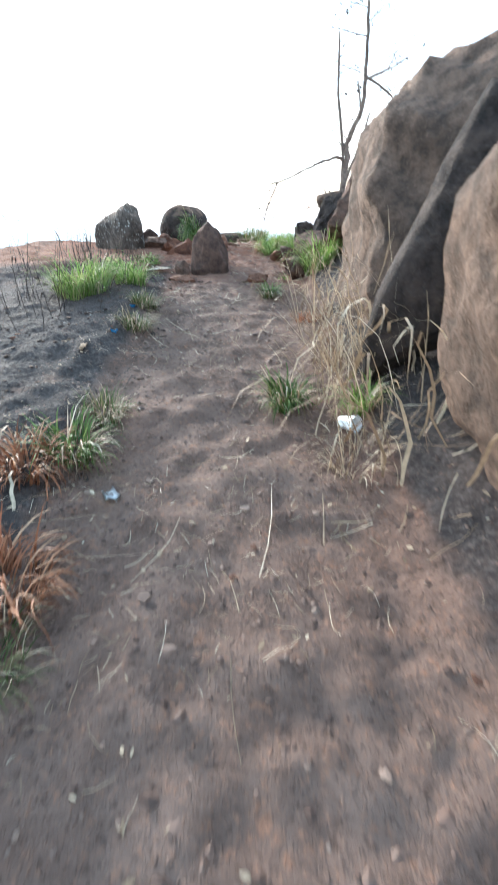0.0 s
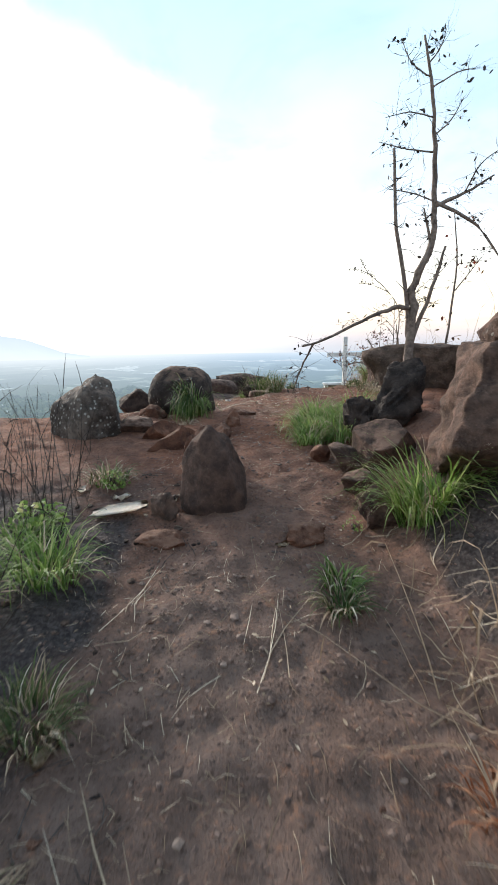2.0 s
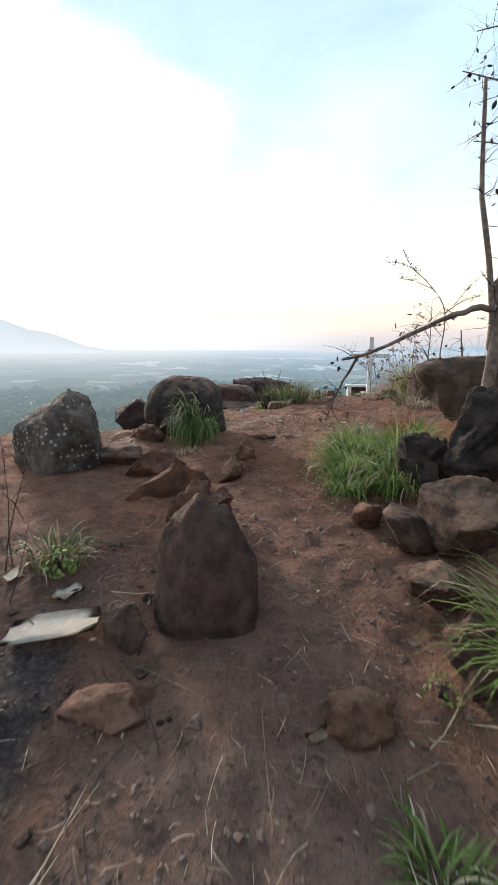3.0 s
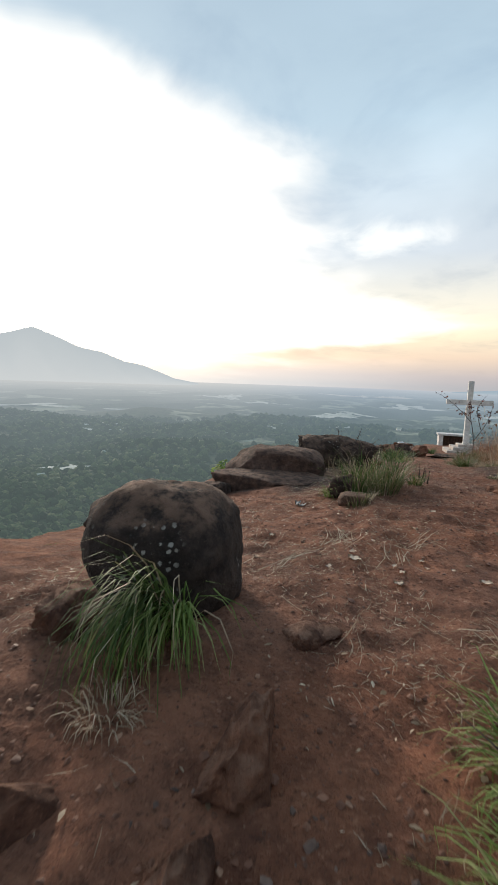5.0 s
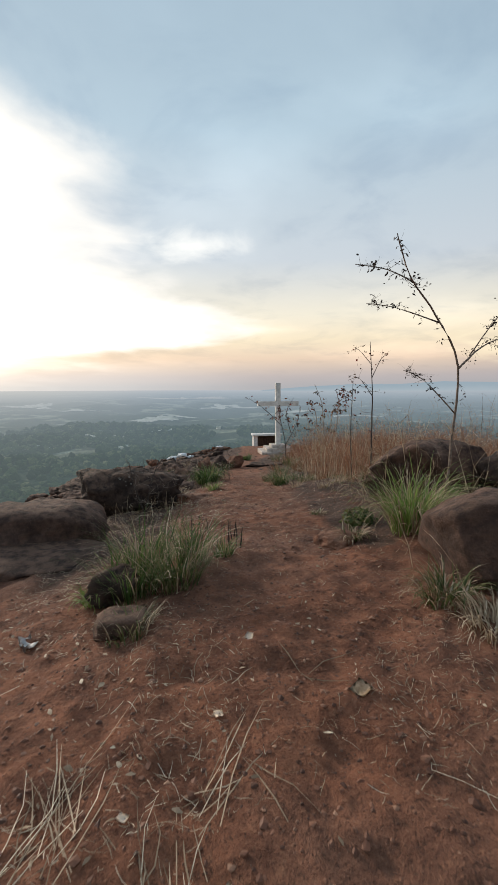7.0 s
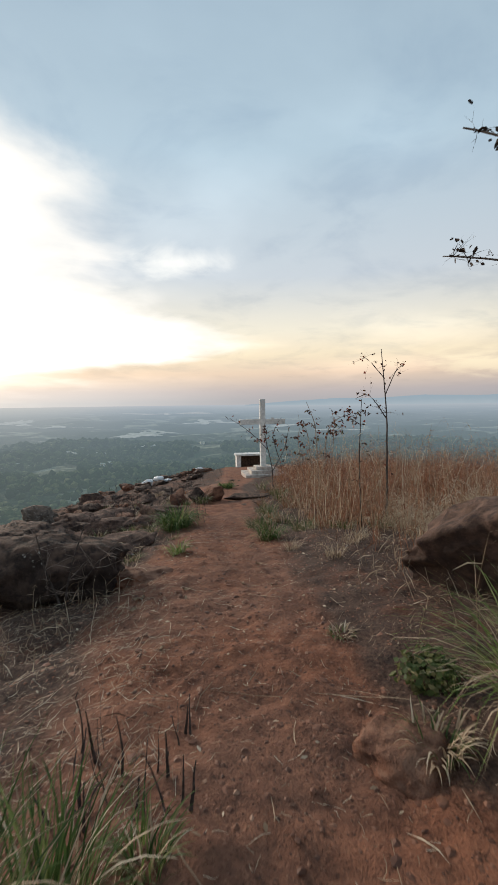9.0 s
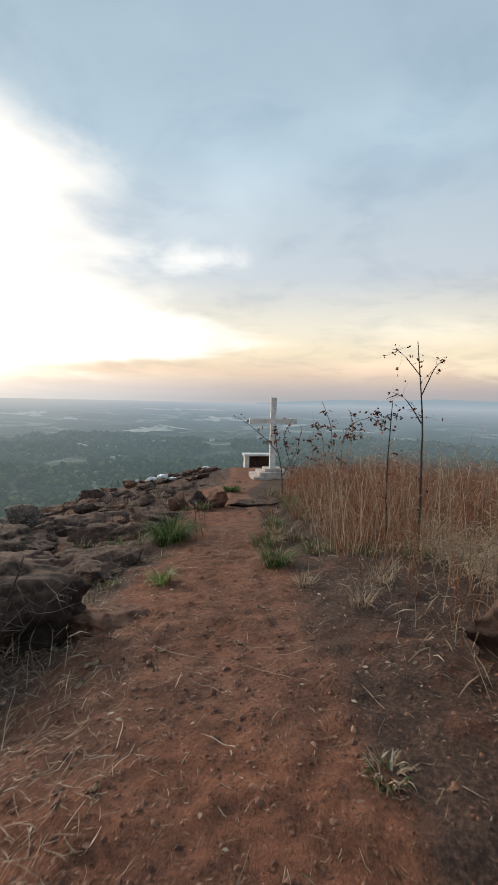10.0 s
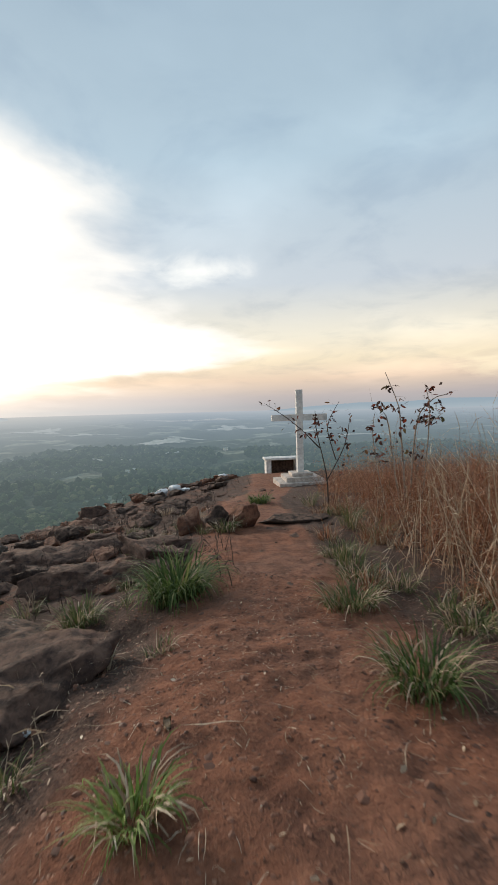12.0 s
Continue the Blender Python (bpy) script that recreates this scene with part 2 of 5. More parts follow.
def paint_hills(n, l, p):
    f = noise_tex(n, l, p, 0.006, 6, 0.6)
    return mix(n, l, span(n, l, f, 0.35, 0.65), (0.05, 0.07, 0.06), (0.16, 0.18, 0.16)), f


def paint_white(n, l, p):
    f = noise_tex(n, l, p, 0.5, 3)
    return mix(n, l, f, (0.75, 0.75, 0.72), (0.85, 0.85, 0.82)), f


def rock_material(name, dark, light, spots=0.0, dust=0.35):
    m, n, l, b = material(name, 0.9)
    p = where(n, l)
    info = n.new("ShaderNodeObjectInfo")
    sh = n.new("ShaderNodeVectorMath")
    l.new(p, sh.inputs[0])
    mul = math_node(n, l, "MULTIPLY", info.outputs["Random"], 37.0)
    l.new(mul, sh.inputs[1])
    q = sh.outputs[0]
    big, mid, small = noise_tex(n, l, q, 1.6, 5), noise_tex(n, l, q, 9, 6, 0.65), noise_tex(n, l, q, 60, 5, 0.7)
    col = mix(n, l, span(n, l, mid, 0.32, 0.68), dark, light)
    col = mix(n, l, span(n, l, big, 0.45, 0.68, 0, 0.6), col, tuple(0.5 * c for c in dark))
    geo = n.new("ShaderNodeNewGeometry")
    sep = n.new("ShaderNodeSeparateXYZ")
    l.new(geo.outputs["Normal"], sep.inputs[0])
    top = math_node(n, l, "MULTIPLY", span(n, l, sep.outputs["Z"], 0.45, 0.95), span(n, l, mid, 0.35, 0.62))
    col = mix(n, l, math_node(n, l, "MULTIPLY", top, dust), col, (0.26, 0.155, 0.105))
    col = mix(n, l, span(n, l, small, 0.55, 0.75, 0, 0.4), col, tuple(min(1, 1.9 * c) for c in light))
    if spots:
        v = n.new("ShaderNodeTexVoronoi")
        v.inputs["Scale"].default_value, v.inputs["Randomness"].default_value = 19.0, 1.0
        l.new(q, v.inputs["Vector"])
        patch = math_node(n, l, "ADD", v.outputs["Distance"], span(n, l, small, 0.3, 0.7, -0.08, 0.08))
        spot = math_node(n, l, "MULTIPLY", span(n, l, patch, 0.30, 0.20), span(n, l, big, 0.62 - spots, 0.70 - spots))
        col = mix(n, l, math_node(n, l, "MULTIPLY", spot, 0.8), col, (0.43, 0.40, 0.35))
    l.new(col, b.inputs["Base Color"])
    k = bump(n, l, b, mid, 0.9, 0.045)
    k = bump(n, l, b, noise_tex(n, l, q, 24, 5, 0.7), 0.8, 0.02, k)
    bump(n, l, b, small, 0.8, 0.010, k)
    return m


def plain_material(name, a, b_col, scale=12.0, rough=0.85, relief=0.004):
    m, n, l, b = material(name, rough)
    p = where(n, l)
    f = noise_tex(n, l, p, scale, 5, 0.65)
    g = noise_tex(n, l, p, scale * 0.17, 3)
    col = mix(n, l, span(n, l, f, 0.3, 0.7), a, b_col)
    col = mix(n, l, span(n, l, g, 0.5, 0.7, 0, 0.5), col, tuple(0.7 * c for c in a))
    l.new(col, b.inputs["Base Color"])
    bump(n, l, b, f, 0.5, relief)
    return m


def blade_material(name, stops, through_light=0.35):
    """Leaves and blades: each island takes its own shade, thin enough to let some light through."""
    m, n, l, b = material(name, 0.6)
    geo = n.new("ShaderNodeNewGeometry")
    col = ramp(n, l, geo.outputs["Random Per Island"], stops)
    p = where(n, l)
    col = mix(n, l, span(n, l, noise_tex(n, l, p, 30, 3), 0.35, 0.7, 0, 0.35), col, tuple(0.5 * c for c in stops[0][1]))
    l.new(col, b.inputs["Base Color"])
    tr = n.new("ShaderNodeBsdfTranslucent")
    l.new(col, tr.inputs["Color"])
    mx = n.new("ShaderNodeMixShader")
    mx.inputs[0].default_value = through_light
    l.new(b.outputs[0], mx.inputs[1])
    l.new(tr.outputs[0], mx.inputs[2])
    l.new(mx.outputs[0], n["Material Output"].inputs["Surface"])
    return m


SOIL, PLAIN = soil_material(), hazed_far_material("hazed_wooded_plain", paint_plain, 2.5)
# fields are pale themselves and get a brighter painted mist glow on top
WOODS, PALE = hazed_far_material("woods", paint_woods), hazed_far_material("pale_misty_field", paint_field, air=[(0.0, (0.17, 0.215, 0.21)), (0.15, (0.225, 0.285, 0.305)), (0.4, (0.33, 0.39, 0.435)), (1.0, (0.58, 0.58, 0.60))])
# hills and far walls glow with the painted haze too
HILLS, FAR_WHITE = hazed_far_material("hazed_far_hills", paint_hills, air=[(0.0, (0.5, 0.53, 0.55)), (0.72, (0.56, 0.60, 0.62)), (0.80, (0.47, 0.53, 0.57)), (0.91, (0.34, 0.42, 0.48)), (1.0, (0.30, 0.39, 0.46))], glow=0.45), hazed_far_material("far_white_wall", paint_white)
ROCK_DARK = rock_material("dark_rock", (0.028, 0.019, 0.015), (0.082, 0.054, 0.042), spots=0.01, dust=0.45)
ROCK_DOME = rock_material("lichen_spotted_dark_rock", (0.026, 0.019, 0.016), (0.080, 0.056, 0.045), spots=0.05, dust=0.85)
ROCK_BROWN = rock_material("brown_rock", (0.058, 0.036, 0.027), (0.165, 0.098, 0.070), spots=0.02, dust=0.5)
ROCK_TAN = rock_material("tan_rock", (0.068, 0.047, 0.036), (0.190, 0.126, 0.092), dust=0.4)
# for burnt rocks, and for the slab that paints the cleft's shade
ROCK_BURNT_SHADE = rock_material("burnt_and_shade_rock", (0.022, 0.017, 0.015), (0.082, 0.060, 0.050), dust=0.2)
ROCK_EARTH = rock_material("earthy_rock", (0.055, 0.034, 0.027), (0.150, 0.088, 0.064), dust=0.35)
ROCK_LICHEN = rock_material("lichen_rock", (0.058, 0.044, 0.036), (0.19, 0.150, 0.122), spots=0.18, dust=0.5)
ROCK_RED = rock_material("red_rock", (0.085, 0.038, 0.024), (0.235, 0.105, 0.062), dust=0.5)
PAINT = plain_material("weathered_whitewash", (0.55, 0.53, 0.50), (0.80, 0.78, 0.74), 5.0, 0.8)
PLINTH = plain_material("worn_plaster", (0.36, 0.30, 0.255), (0.62, 0.55, 0.49), 6.0, 0.85, 0.01)
BARK = plain_material("grey_brown_bark", (0.115, 0.083, 0.066), (0.28, 0.215, 0.175), 22.0, 0.95, 0.006)
PALE_BARK = plain_material("pale_dry_bark", (0.20, 0.15, 0.115), (0.42, 0.34, 0.27), 18.0, 0.9, 0.004)
TWIG = plain_material("dark_twig", (0.040, 0.030, 0.026), (0.10, 0.078, 0.066), 30.0, 0.95, 0.002)
PAPER = plain_material("dirty_paper", (0.80, 0.67, 0.54), (0.94, 0.84, 0.71), 30.0, 0.8, 0.001)
GREEN = blade_material("green_blades", [(0.0, (0.095, 0.160, 0.032)), (0.45, (0.200, 0.300, 0.070)), (0.8, (0.33, 0.42, 0.14)), (1.0, (0.45, 0.42, 0.20))], 0.45)
DEEP = blade_material("deep_green_blades", [(0.0, (0.035, 0.066, 0.018)), (0.5, (0.095, 0.155, 0.040)), (0.85, (0.18, 0.235, 0.075)), (1.0, (0.30, 0.27, 0.12))], 0.4)
DULL = blade_material("dull_blades", [(0.0, (0.050, 0.080, 0.024)), (0.5, (0.105, 0.135, 0.045)), (0.85, (0.21, 0.20, 0.085)), (1.0, (0.30, 0.23, 0.12))])
STRAW = blade_material("dry_straw", [(0.0, (0.22, 0.145, 0.088)), (0.45, (0.42, 0.305, 0.20)), (0.8, (0.58, 0.45, 0.31)), (1.0, (0.74, 0.64, 0.48))], 0.2)
RUST = blade_material("rusty_dry_grass", [(0.0, (0.11, 0.052, 0.030)), (0.45, (0.28, 0.106, 0.050)), (0.8, (0.42, 0.190, 0.098)), (1.0, (0.58, 0.38, 0.24))], 0.3)
RED_LEAF = blade_material("red_and_dark_leaves", [(0.0, (0.035, 0.022, 0.020)), (0.45, (0.085, 0.040, 0.028)), (0.7, (0.30, 0.055, 0.030)), (1.0, (0.13, 0.12, 0.05))], 0.3)

# ---- the ground: one sheet from the ridge down to the plain and out to the horizon ----
def spread(lo, hi, step, reach, growth=1.09):
    inner = list(np.arange(lo, hi + step / 2, step))
    out, s = [], step
    p = inner[-1]
    while p < reach:
        s *= growth
        p += s
        out.append(p)
    back, s, p = [], step, inner[0]
    while p > -reach:
        s *= growth
        p -= s
        back.append(p)
    return np.array(back[::-1] + inner + out)


def rough(x, y):
    """Clods and hollows of the bare soil."""
    v = Vector((x, y, 0.0))
    off = x - float(glide(y, LINE_Y, LINE_X))
    wild = float(max(soft_step(20, 25, y), soft_step(13, 16, y) * soft_step(-.7, -1.6, off)) * soft_step(.4, 1.2, abs(off)))
    return (wild * (0.16 * noise.noise(v * 0.8) + 0.10 * abs(noise.noise(v * 1.9 + Vector((3, 3, 3))))) + 0.045 * noise.noise(v * 1.3) + 0.030 * noise.noise(v * 3.7 + Vector((7, 3, 1))) + 0.020 * noise.noise(v * 7.5)
            + 0.034 * max(0.0, noise.noise(v * 10.0 + Vector((1, 9, 4)))) ** 1.5 + 0.016 * max(0.0, noise.noise(v * 19.0 + Vector((4, 2, 8)))) ** 1.3 )


def ground_z(x, y):
    return float(height(x, y)) + (rough(x, y) if -9 < x < 14 and -4 < y < 46 else 0.0)


def burnt_amount(x, y):
    """Charred strips along both sides of the climb, and under the dry grass further on."""
    off = x - float(glide(y, LINE_Y, LINE_X))
    a = float(soft_step(7.6, 5.4, y) * soft_step(-4, -1, y) * (soft_step(.62, 1.1, -off) * soft_step(4.2, 2.6, -off) + soft_step(.75, 1.1, off) * soft_step(2.2, 1.7, off)))
    b = float(soft_step(12.0, 14.0, y) * soft_step(.45, 1.15, off) * soft_step(5.5, 3.5, off) * 0.72)
    c = float(soft_step(12.5, 14.5, y) * soft_step(.55, 1.4, -off) * soft_step(4.5, 3.0, -off) * 0.74)
    d = float(soft_step(17, 22, y) * soft_step(.5, 2.0, abs(off)) * 0.6)
    return min(1.0, a + b + max(c, d))


def build_ground():
    xs, ys = spread(-2.6, 3.0, 0.042, 4850), spread(-0.8, 20.4, 0.042, 4850)
    gx, gy = np.meshgrid(xs, ys)
    z = height(gx, gy)
    nx, ny = len(xs), len(ys)
    near = (gx > -9) & (gx < 14) & (gy > -4) & (gy < 46)
    burnt = np.zeros(nx * ny, np.float32)
    for j, i in zip(*np.nonzero(near)):
        z[j, i] += rough(xs[i], ys[j])
        burnt[j * nx + i] = burnt_amount(xs[i], ys[j])
    r = np.hypot(gx, gy)
    hill = (r > 120) & (r < 2500)
    for j, i in zip(*np.nonzero(hill)):
        v = Vector((xs[i], ys[j], 0))
        z[j, i] += float(soft_step(120, 300, r[j, i])) * (17 * noise.noise(v * 0.006) + 5 * noise.noise(v * 0.016))
    co = np.stack([gx, gy, z], -1).reshape(-1, 3)
    idx = np.arange(nx * ny).reshape(ny, nx)
    faces = np.stack([idx[:-1, :-1], idx[:-1, 1:], idx[1:, 1:], idx[1:, :-1]], -1).reshape(-1, 4)
    me = bpy.data.meshes.new("ground")
    me.from_pydata(co.tolist(), [], faces.tolist())
    me.materials.append(SOIL)
    # slot for the far faces, whose colour carries the painted haze
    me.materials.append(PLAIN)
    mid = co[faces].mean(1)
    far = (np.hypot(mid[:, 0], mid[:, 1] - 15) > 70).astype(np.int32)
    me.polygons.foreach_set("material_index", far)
    me.polygons.foreach_set("use_smooth", np.ones(len(faces), bool))
    at = me.attributes.new("burnt", "FLOAT", "POINT")
    at.data.foreach_set("value", burnt)
    tagged(new("ground", me), "reddish bare hilltop soil falling away to a wooded plain", "ground", kind="structure")


build_ground()

# ---- rocks ----
def finish(name, bm, mat, smooth=True):
    me = bpy.data.meshes.new(name)
    bm.to_mesh(me)
    bm.free()
    for m in mat if isinstance(mat, (list, tuple)) else (mat,):
        me.materials.append(m)
    if smooth:
        me.polygons.foreach_set("use_smooth", np.ones(len(me.polygons), bool))
    return me


def part(name, bm, mat, parent, label="", smooth=True):
    ob = new(name, finish(name, bm, mat, smooth))
    ob.parent = parent
    return tagged(ob, label)


def rock_bmesh(size, seed, facets=0.35, lumps=0.22, power=2.6, detail=4, peak=0.0, chip=0.10):
    """A stone of that size in metres: a rounded block, cut by a few planes, then weathered. Its foot is at z = 0."""
    rnd = random.Random(seed)
    bm = bmesh.new()
    bmesh.ops.create_icosphere(bm, subdivisions=detail, radius=1.0)
    off = Vector((seed * 3.1, seed * 1.7, seed * 0.9))
    true = Vector(size) / max(size)
    planes = []
    for _ in range(15 if facets > .45 else 9):
        d = Vector((rnd.gauss(0, 1), rnd.gauss(0, 1), rnd.gauss(0, 0.7))).normalized()
        planes.append((d, 1.0 - facets * rnd.uniform(0.2, 1.0)))
    for v in bm.verts:
        p = v.co.normalized()
        k = (abs(p.x) ** power + abs(p.y) ** power + abs(p.z) ** power) ** (-1 / power)
        q = p * k
        for d, far in planes:
            over = q.dot(d) - far
            if over > 0:
                q -= d * over * 0.97
        w = Vector((q.x * true.x, q.y * true.y, q.z * true.z))
        q *= 1 + lumps * (noise.noise(w * 1.4 + off) + 0.45 * noise.noise(w * 3.3 + off) + 0.2 * noise.noise(w * 8 + off)) + 0.02 * noise.noise(w * 19 + off) - chip * (abs(noise.noise(w * 2.6 + off)) + .5 * abs(noise.noise(w * 6.5 + off)))
        v.co = q
    lo = Vector([min(v.co[i] for v in bm.verts) for i in range(3)])
    hi = Vector([max(v.co[i] for v in bm.verts) for i in range(3)])
    for v in bm.verts:
        v.co = Vector([((v.co[i] - lo[i]) / (hi[i] - lo[i]) - (0.0 if i == 2 else 0.5)) * size[i] for i in range(3)])
    for v in bm.verts:
        k = 1 - peak * max(0.0, v.co.z / size[2]) ** 1.4
        v.co.x, v.co.y = v.co.x * k, v.co.y * k
    return bm


def boulder(name, x, y, size, mat, seed, label, turn=0, tilt=0, lean=0, sink=0.12, group="", **shape):
    ob = new(name, finish(name, rock_bmesh(size, seed, **shape), mat))
    ob.matrix_world = pose(x, y, ground_z(x, y) - sink * size[2], tilt, lean, turn)
    return tagged(ob, label, "rock", group)



# beside the lower climb
boulder("boulder", 1.46, 1.5, (1.9, 1.9, 2.3), ROCK_TAN, 11, "huge pale brown boulder leaning over the path", lean=6, facets=.3, lumps=.12, power=3.2, detail=5)
boulder("boulder", 1.60, 3.95, (2.25, 2.2, 2.55), ROCK_TAN, 12, "huge pale brown boulder with a shadowed cleft beside it", lean=7, turn=12, sink=.28, facets=.3, lumps=.12, power=3.2, chip=.14, detail=5)
boulder("boulder", 1.52, 6.25, (1.6, 1.6, 1.0), ROCK_BROWN, 13, "brown slab of rock standing on the bank", turn=-8, sink=.30, facets=.35, lumps=.06, power=7, chip=.15, detail=5)
boulder("boulder", 1.66, 6.35, (0.95, 0.85, 0.36), ROCK_BROWN, 66, "brown stone lying on top of a larger slab", sink=-1.55, facets=.3, power=3.0, chip=.16, detail=5)
boulder("boulder", 1.75, 9.2, (1.9, 1.3, 1.0), ROCK_TAN, 15, "broad pale brown boulder under a dead tree", sink=.35, facets=.5, lumps=.12, power=3.4, chip=.22)
boulder("boulder", 2.6, 7.6, (1.8, 1.6, 1.5), ROCK_EARTH, 16, "brown boulder on the bank above the path", sink=.25, facets=.4, lumps=.14, chip=.22)
boulder("boulder", 0.86, 7.55, (0.46, 0.42, 0.75), ROCK_BURNT_SHADE, 17, "fire-blackened upright rock among grass", facets=.5, lumps=.2, chip=.30, detail=5)
boulder("boulder", 0.60, 7.75, (0.42, 0.4, 0.5), ROCK_BURNT_SHADE, 18, "fire-blackened rock among grass", facets=.5, lumps=.2, chip=.30, detail=5)
boulder("boulder", 0.66, 7.0, (0.48, 0.5, 0.44), ROCK_BROWN, 19, "angular brown stone with a flat top on the path's bank", turn=24, sink=.2, facets=.35, lumps=.05, power=9, chip=.06, detail=5)
boulder("boulder", 0.36, 7.1, (0.34, 0.38, 0.32), ROCK_BROWN, 20, "angular brown stone on the path's bank", turn=-25, tilt=8, sink=.2, facets=.4, lumps=.05, power=8, chip=.08, detail=5)
boulder("boulder", 0.12, 7.35, (0.20, 0.22, 0.20), ROCK_RED, 21, "small red-brown stone beside the path")
boulder("boulder", 0.36, 6.55, (0.34, 0.30, 0.24), ROCK_BROWN, 22, "rough brown stone in the path's bank", facets=.5, chip=.18)
boulder("boulder", 0.44, 6.1, (0.42, 0.36, 0.32), ROCK_EARTH, 23, "rough brown stone in the path's bank", sink=.3, facets=.5, chip=.26, detail=5)
boulder("boulder", -0.12, 5.85, (0.26, 0.22, 0.16), ROCK_RED, 24, "reddish stone half sunk in the path", sink=.4, chip=.18)
# dark slab added to stand in for the shade in the cleft
boulder("boulder", 0.86, 2.92, (0.72, 0.46, 1.75), ROCK_BURNT_SHADE, 54, "added blackened slab standing in for the shaded cleft between two boulders", turn=-8, lean=15, sink=.12, facets=.5, lumps=.1, power=3.4)
# round the cone-shaped rock and the dome
boulder("boulder", -0.72, 6.45, (0.60, 0.58, 0.92), ROCK_EARTH, 5, "small dark cone-shaped rock standing in the path", peak=.40, chip=.07, facets=.22, lumps=.09, power=2.2, sink=.36, lean=-7, detail=5)
boulder("boulder", -0.95, 7.0, (0.42, 0.75, 0.48), ROCK_RED, 26, "ridge of red weathered rock behind the cone-shaped one", turn=-24, facets=.7, power=4, lumps=.16, chip=.34, detail=5, peak=.4)
boulder("boulder", -1.30, 7.75, (0.30, 0.95, 0.36), ROCK_RED, 27, "slanting fin of red weathered rock in the soil", turn=-38, facets=.6, power=3, lumps=.1, chip=.16, peak=.75, sink=.34, detail=5)
boulder("boulder", -1.58, 8.2, (0.26, 0.8, 0.28), ROCK_RED, 28, "slanting fin of red weathered rock in the soil", turn=-42, facets=.6, power=3, lumps=.1, chip=.16, peak=.75, sink=.34, detail=5)
boulder("boulder", -0.88, 8.25, (0.24, 0.60, 0.26), ROCK_RED, 69, "low ridge of red rock running along the path", turn=-16, facets=.5, power=3, lumps=.1, chip=.16, peak=.6, sink=.36, detail=5)
boulder("boulder", -0.80, 8.72, (0.26, 0.52, 0.30), ROCK_RED, 29, "narrow red-brown stone standing in the path", turn=-14, facets=.5, peak=.25, sink=.34, chip=.28, detail=5)
boulder("boulder", -0.72, 9.5, (0.32, 0.26, 0.13), ROCK_RED, 30, "flat red stone sunk in the path", sink=.55, chip=.26, facets=.5)
boulder("boulder", -1.10, 6.2, (0.22, 0.20, 0.22), ROCK_BROWN, 31, "brown stone beside the cone-shaped rock", sink=.3, chip=.18)
boulder("boulder", -1.04, 5.85, (0.40, 0.24, 0.15), ROCK_RED, 32, "flat reddish stone sunk in the path", sink=.6, chip=.24, facets=.5, detail=5)
boulder("boulder", -1.66, 9.8, (1.02, 0.98, 0.90), ROCK_DOME, 3, "dark rounded boulder with pale lichen spots, grass at its foot", facets=.12, lumps=.06, power=2.3, detail=5, peak=.12, chip=.025, sink=.24)
boulder("boulder", -1.98, 9.2, (0.44, 0.42, 0.30), ROCK_RED, 33, "earthy stone at the foot of the rounded boulder", sink=.5, chip=.28, facets=.5, detail=5)
boulder("boulder", -2.64, 8.3, (1.0, 0.78, 1.08), ROCK_LICHEN, 7, "grey-brown boulder patched with pale lichen", lean=12, sink=.30, facets=.35, lumps=.12, peak=.28, detail=5)
boulder("boulder", -2.0, 8.4, (0.60, 0.42, 0.24), ROCK_BROWN, 34, "low brown stone beside a lichened boulder", sink=.42, chip=.16, detail=5)
boulder("boulder", -2.72, 11.0, (0.66, 0.55, 0.58), ROCK_DARK, 8, "small dark rock at the slope's edge", facets=.5)
# along the ridge
boulder("boulder", -2.15, 15.1, (1.85, 1.1, 0.70), ROCK_EARTH, 9, "low flat dark rock at the ridge edge", facets=.3, lumps=.12, power=2.6, chip=.08, detail=5)
boulder("boulder", -2.0, 14.5, (2.0, 1.1, 0.40), ROCK_EARTH, 36, "flat shelf of brown rock under a darker one", sink=.5, facets=.3, lumps=.12, power=3.0, chip=.12, detail=5)
boulder("boulder", -2.9, 13.9, (0.7, 0.5, 0.35), ROCK_DARK, 37, "dark rock at the slope's edge", sink=.45, facets=.4)
boulder("boulder", -3.3, 13.1, (0.6, 0.5, 0.3), ROCK_DARK, 38, "dark rock at the slope's edge", sink=.45, facets=.4)
boulder("boulder", -1.22, 17.3, (1.8, 1.1, 0.85), ROCK_DARK, 10, "blackened rock at the ridge edge with pale patches", facets=.4, lumps=.14, power=3.0, chip=.20, detail=5)
boulder("boulder", -0.62, 12.45, (0.40, 0.30, 0.20), ROCK_BROWN, 39, "low stone in front of a grass tuft", sink=.3)
boulder("boulder", -0.78, 12.98, (0.40, 0.32, 0.32), ROCK_DARK, 40, "dark stone half hidden in a grass tuft", chip=.2)
boulder("boulder", 2.1, 12.7, (1.0, 0.95, 0.72), ROCK_EARTH, 41, "brown boulder beside the path with grass before it", facets=.3, lumps=.1)
boulder("boulder", 3.38, 15.5, (1.95, 1.4, 1.36), ROCK_EARTH, 42, "broad brown boulder with a dark face", turn=16, sink=.34, facets=.6, lumps=.08, power=5, chip=.2, detail=5)
boulder("boulder", 3.85, 14.75, (0.9, 0.8, 0.9), ROCK_DARK, 43, "dark rock against a brown boulder", sink=.15, facets=.5)
boulder("boulder", -0.95, 22.9, (2.1, 0.9, 0.38), ROCK_EARTH, 44, "flat shelf of brown rock on the ridge", turn=8, facets=.4, power=3.6, chip=.34, detail=5)
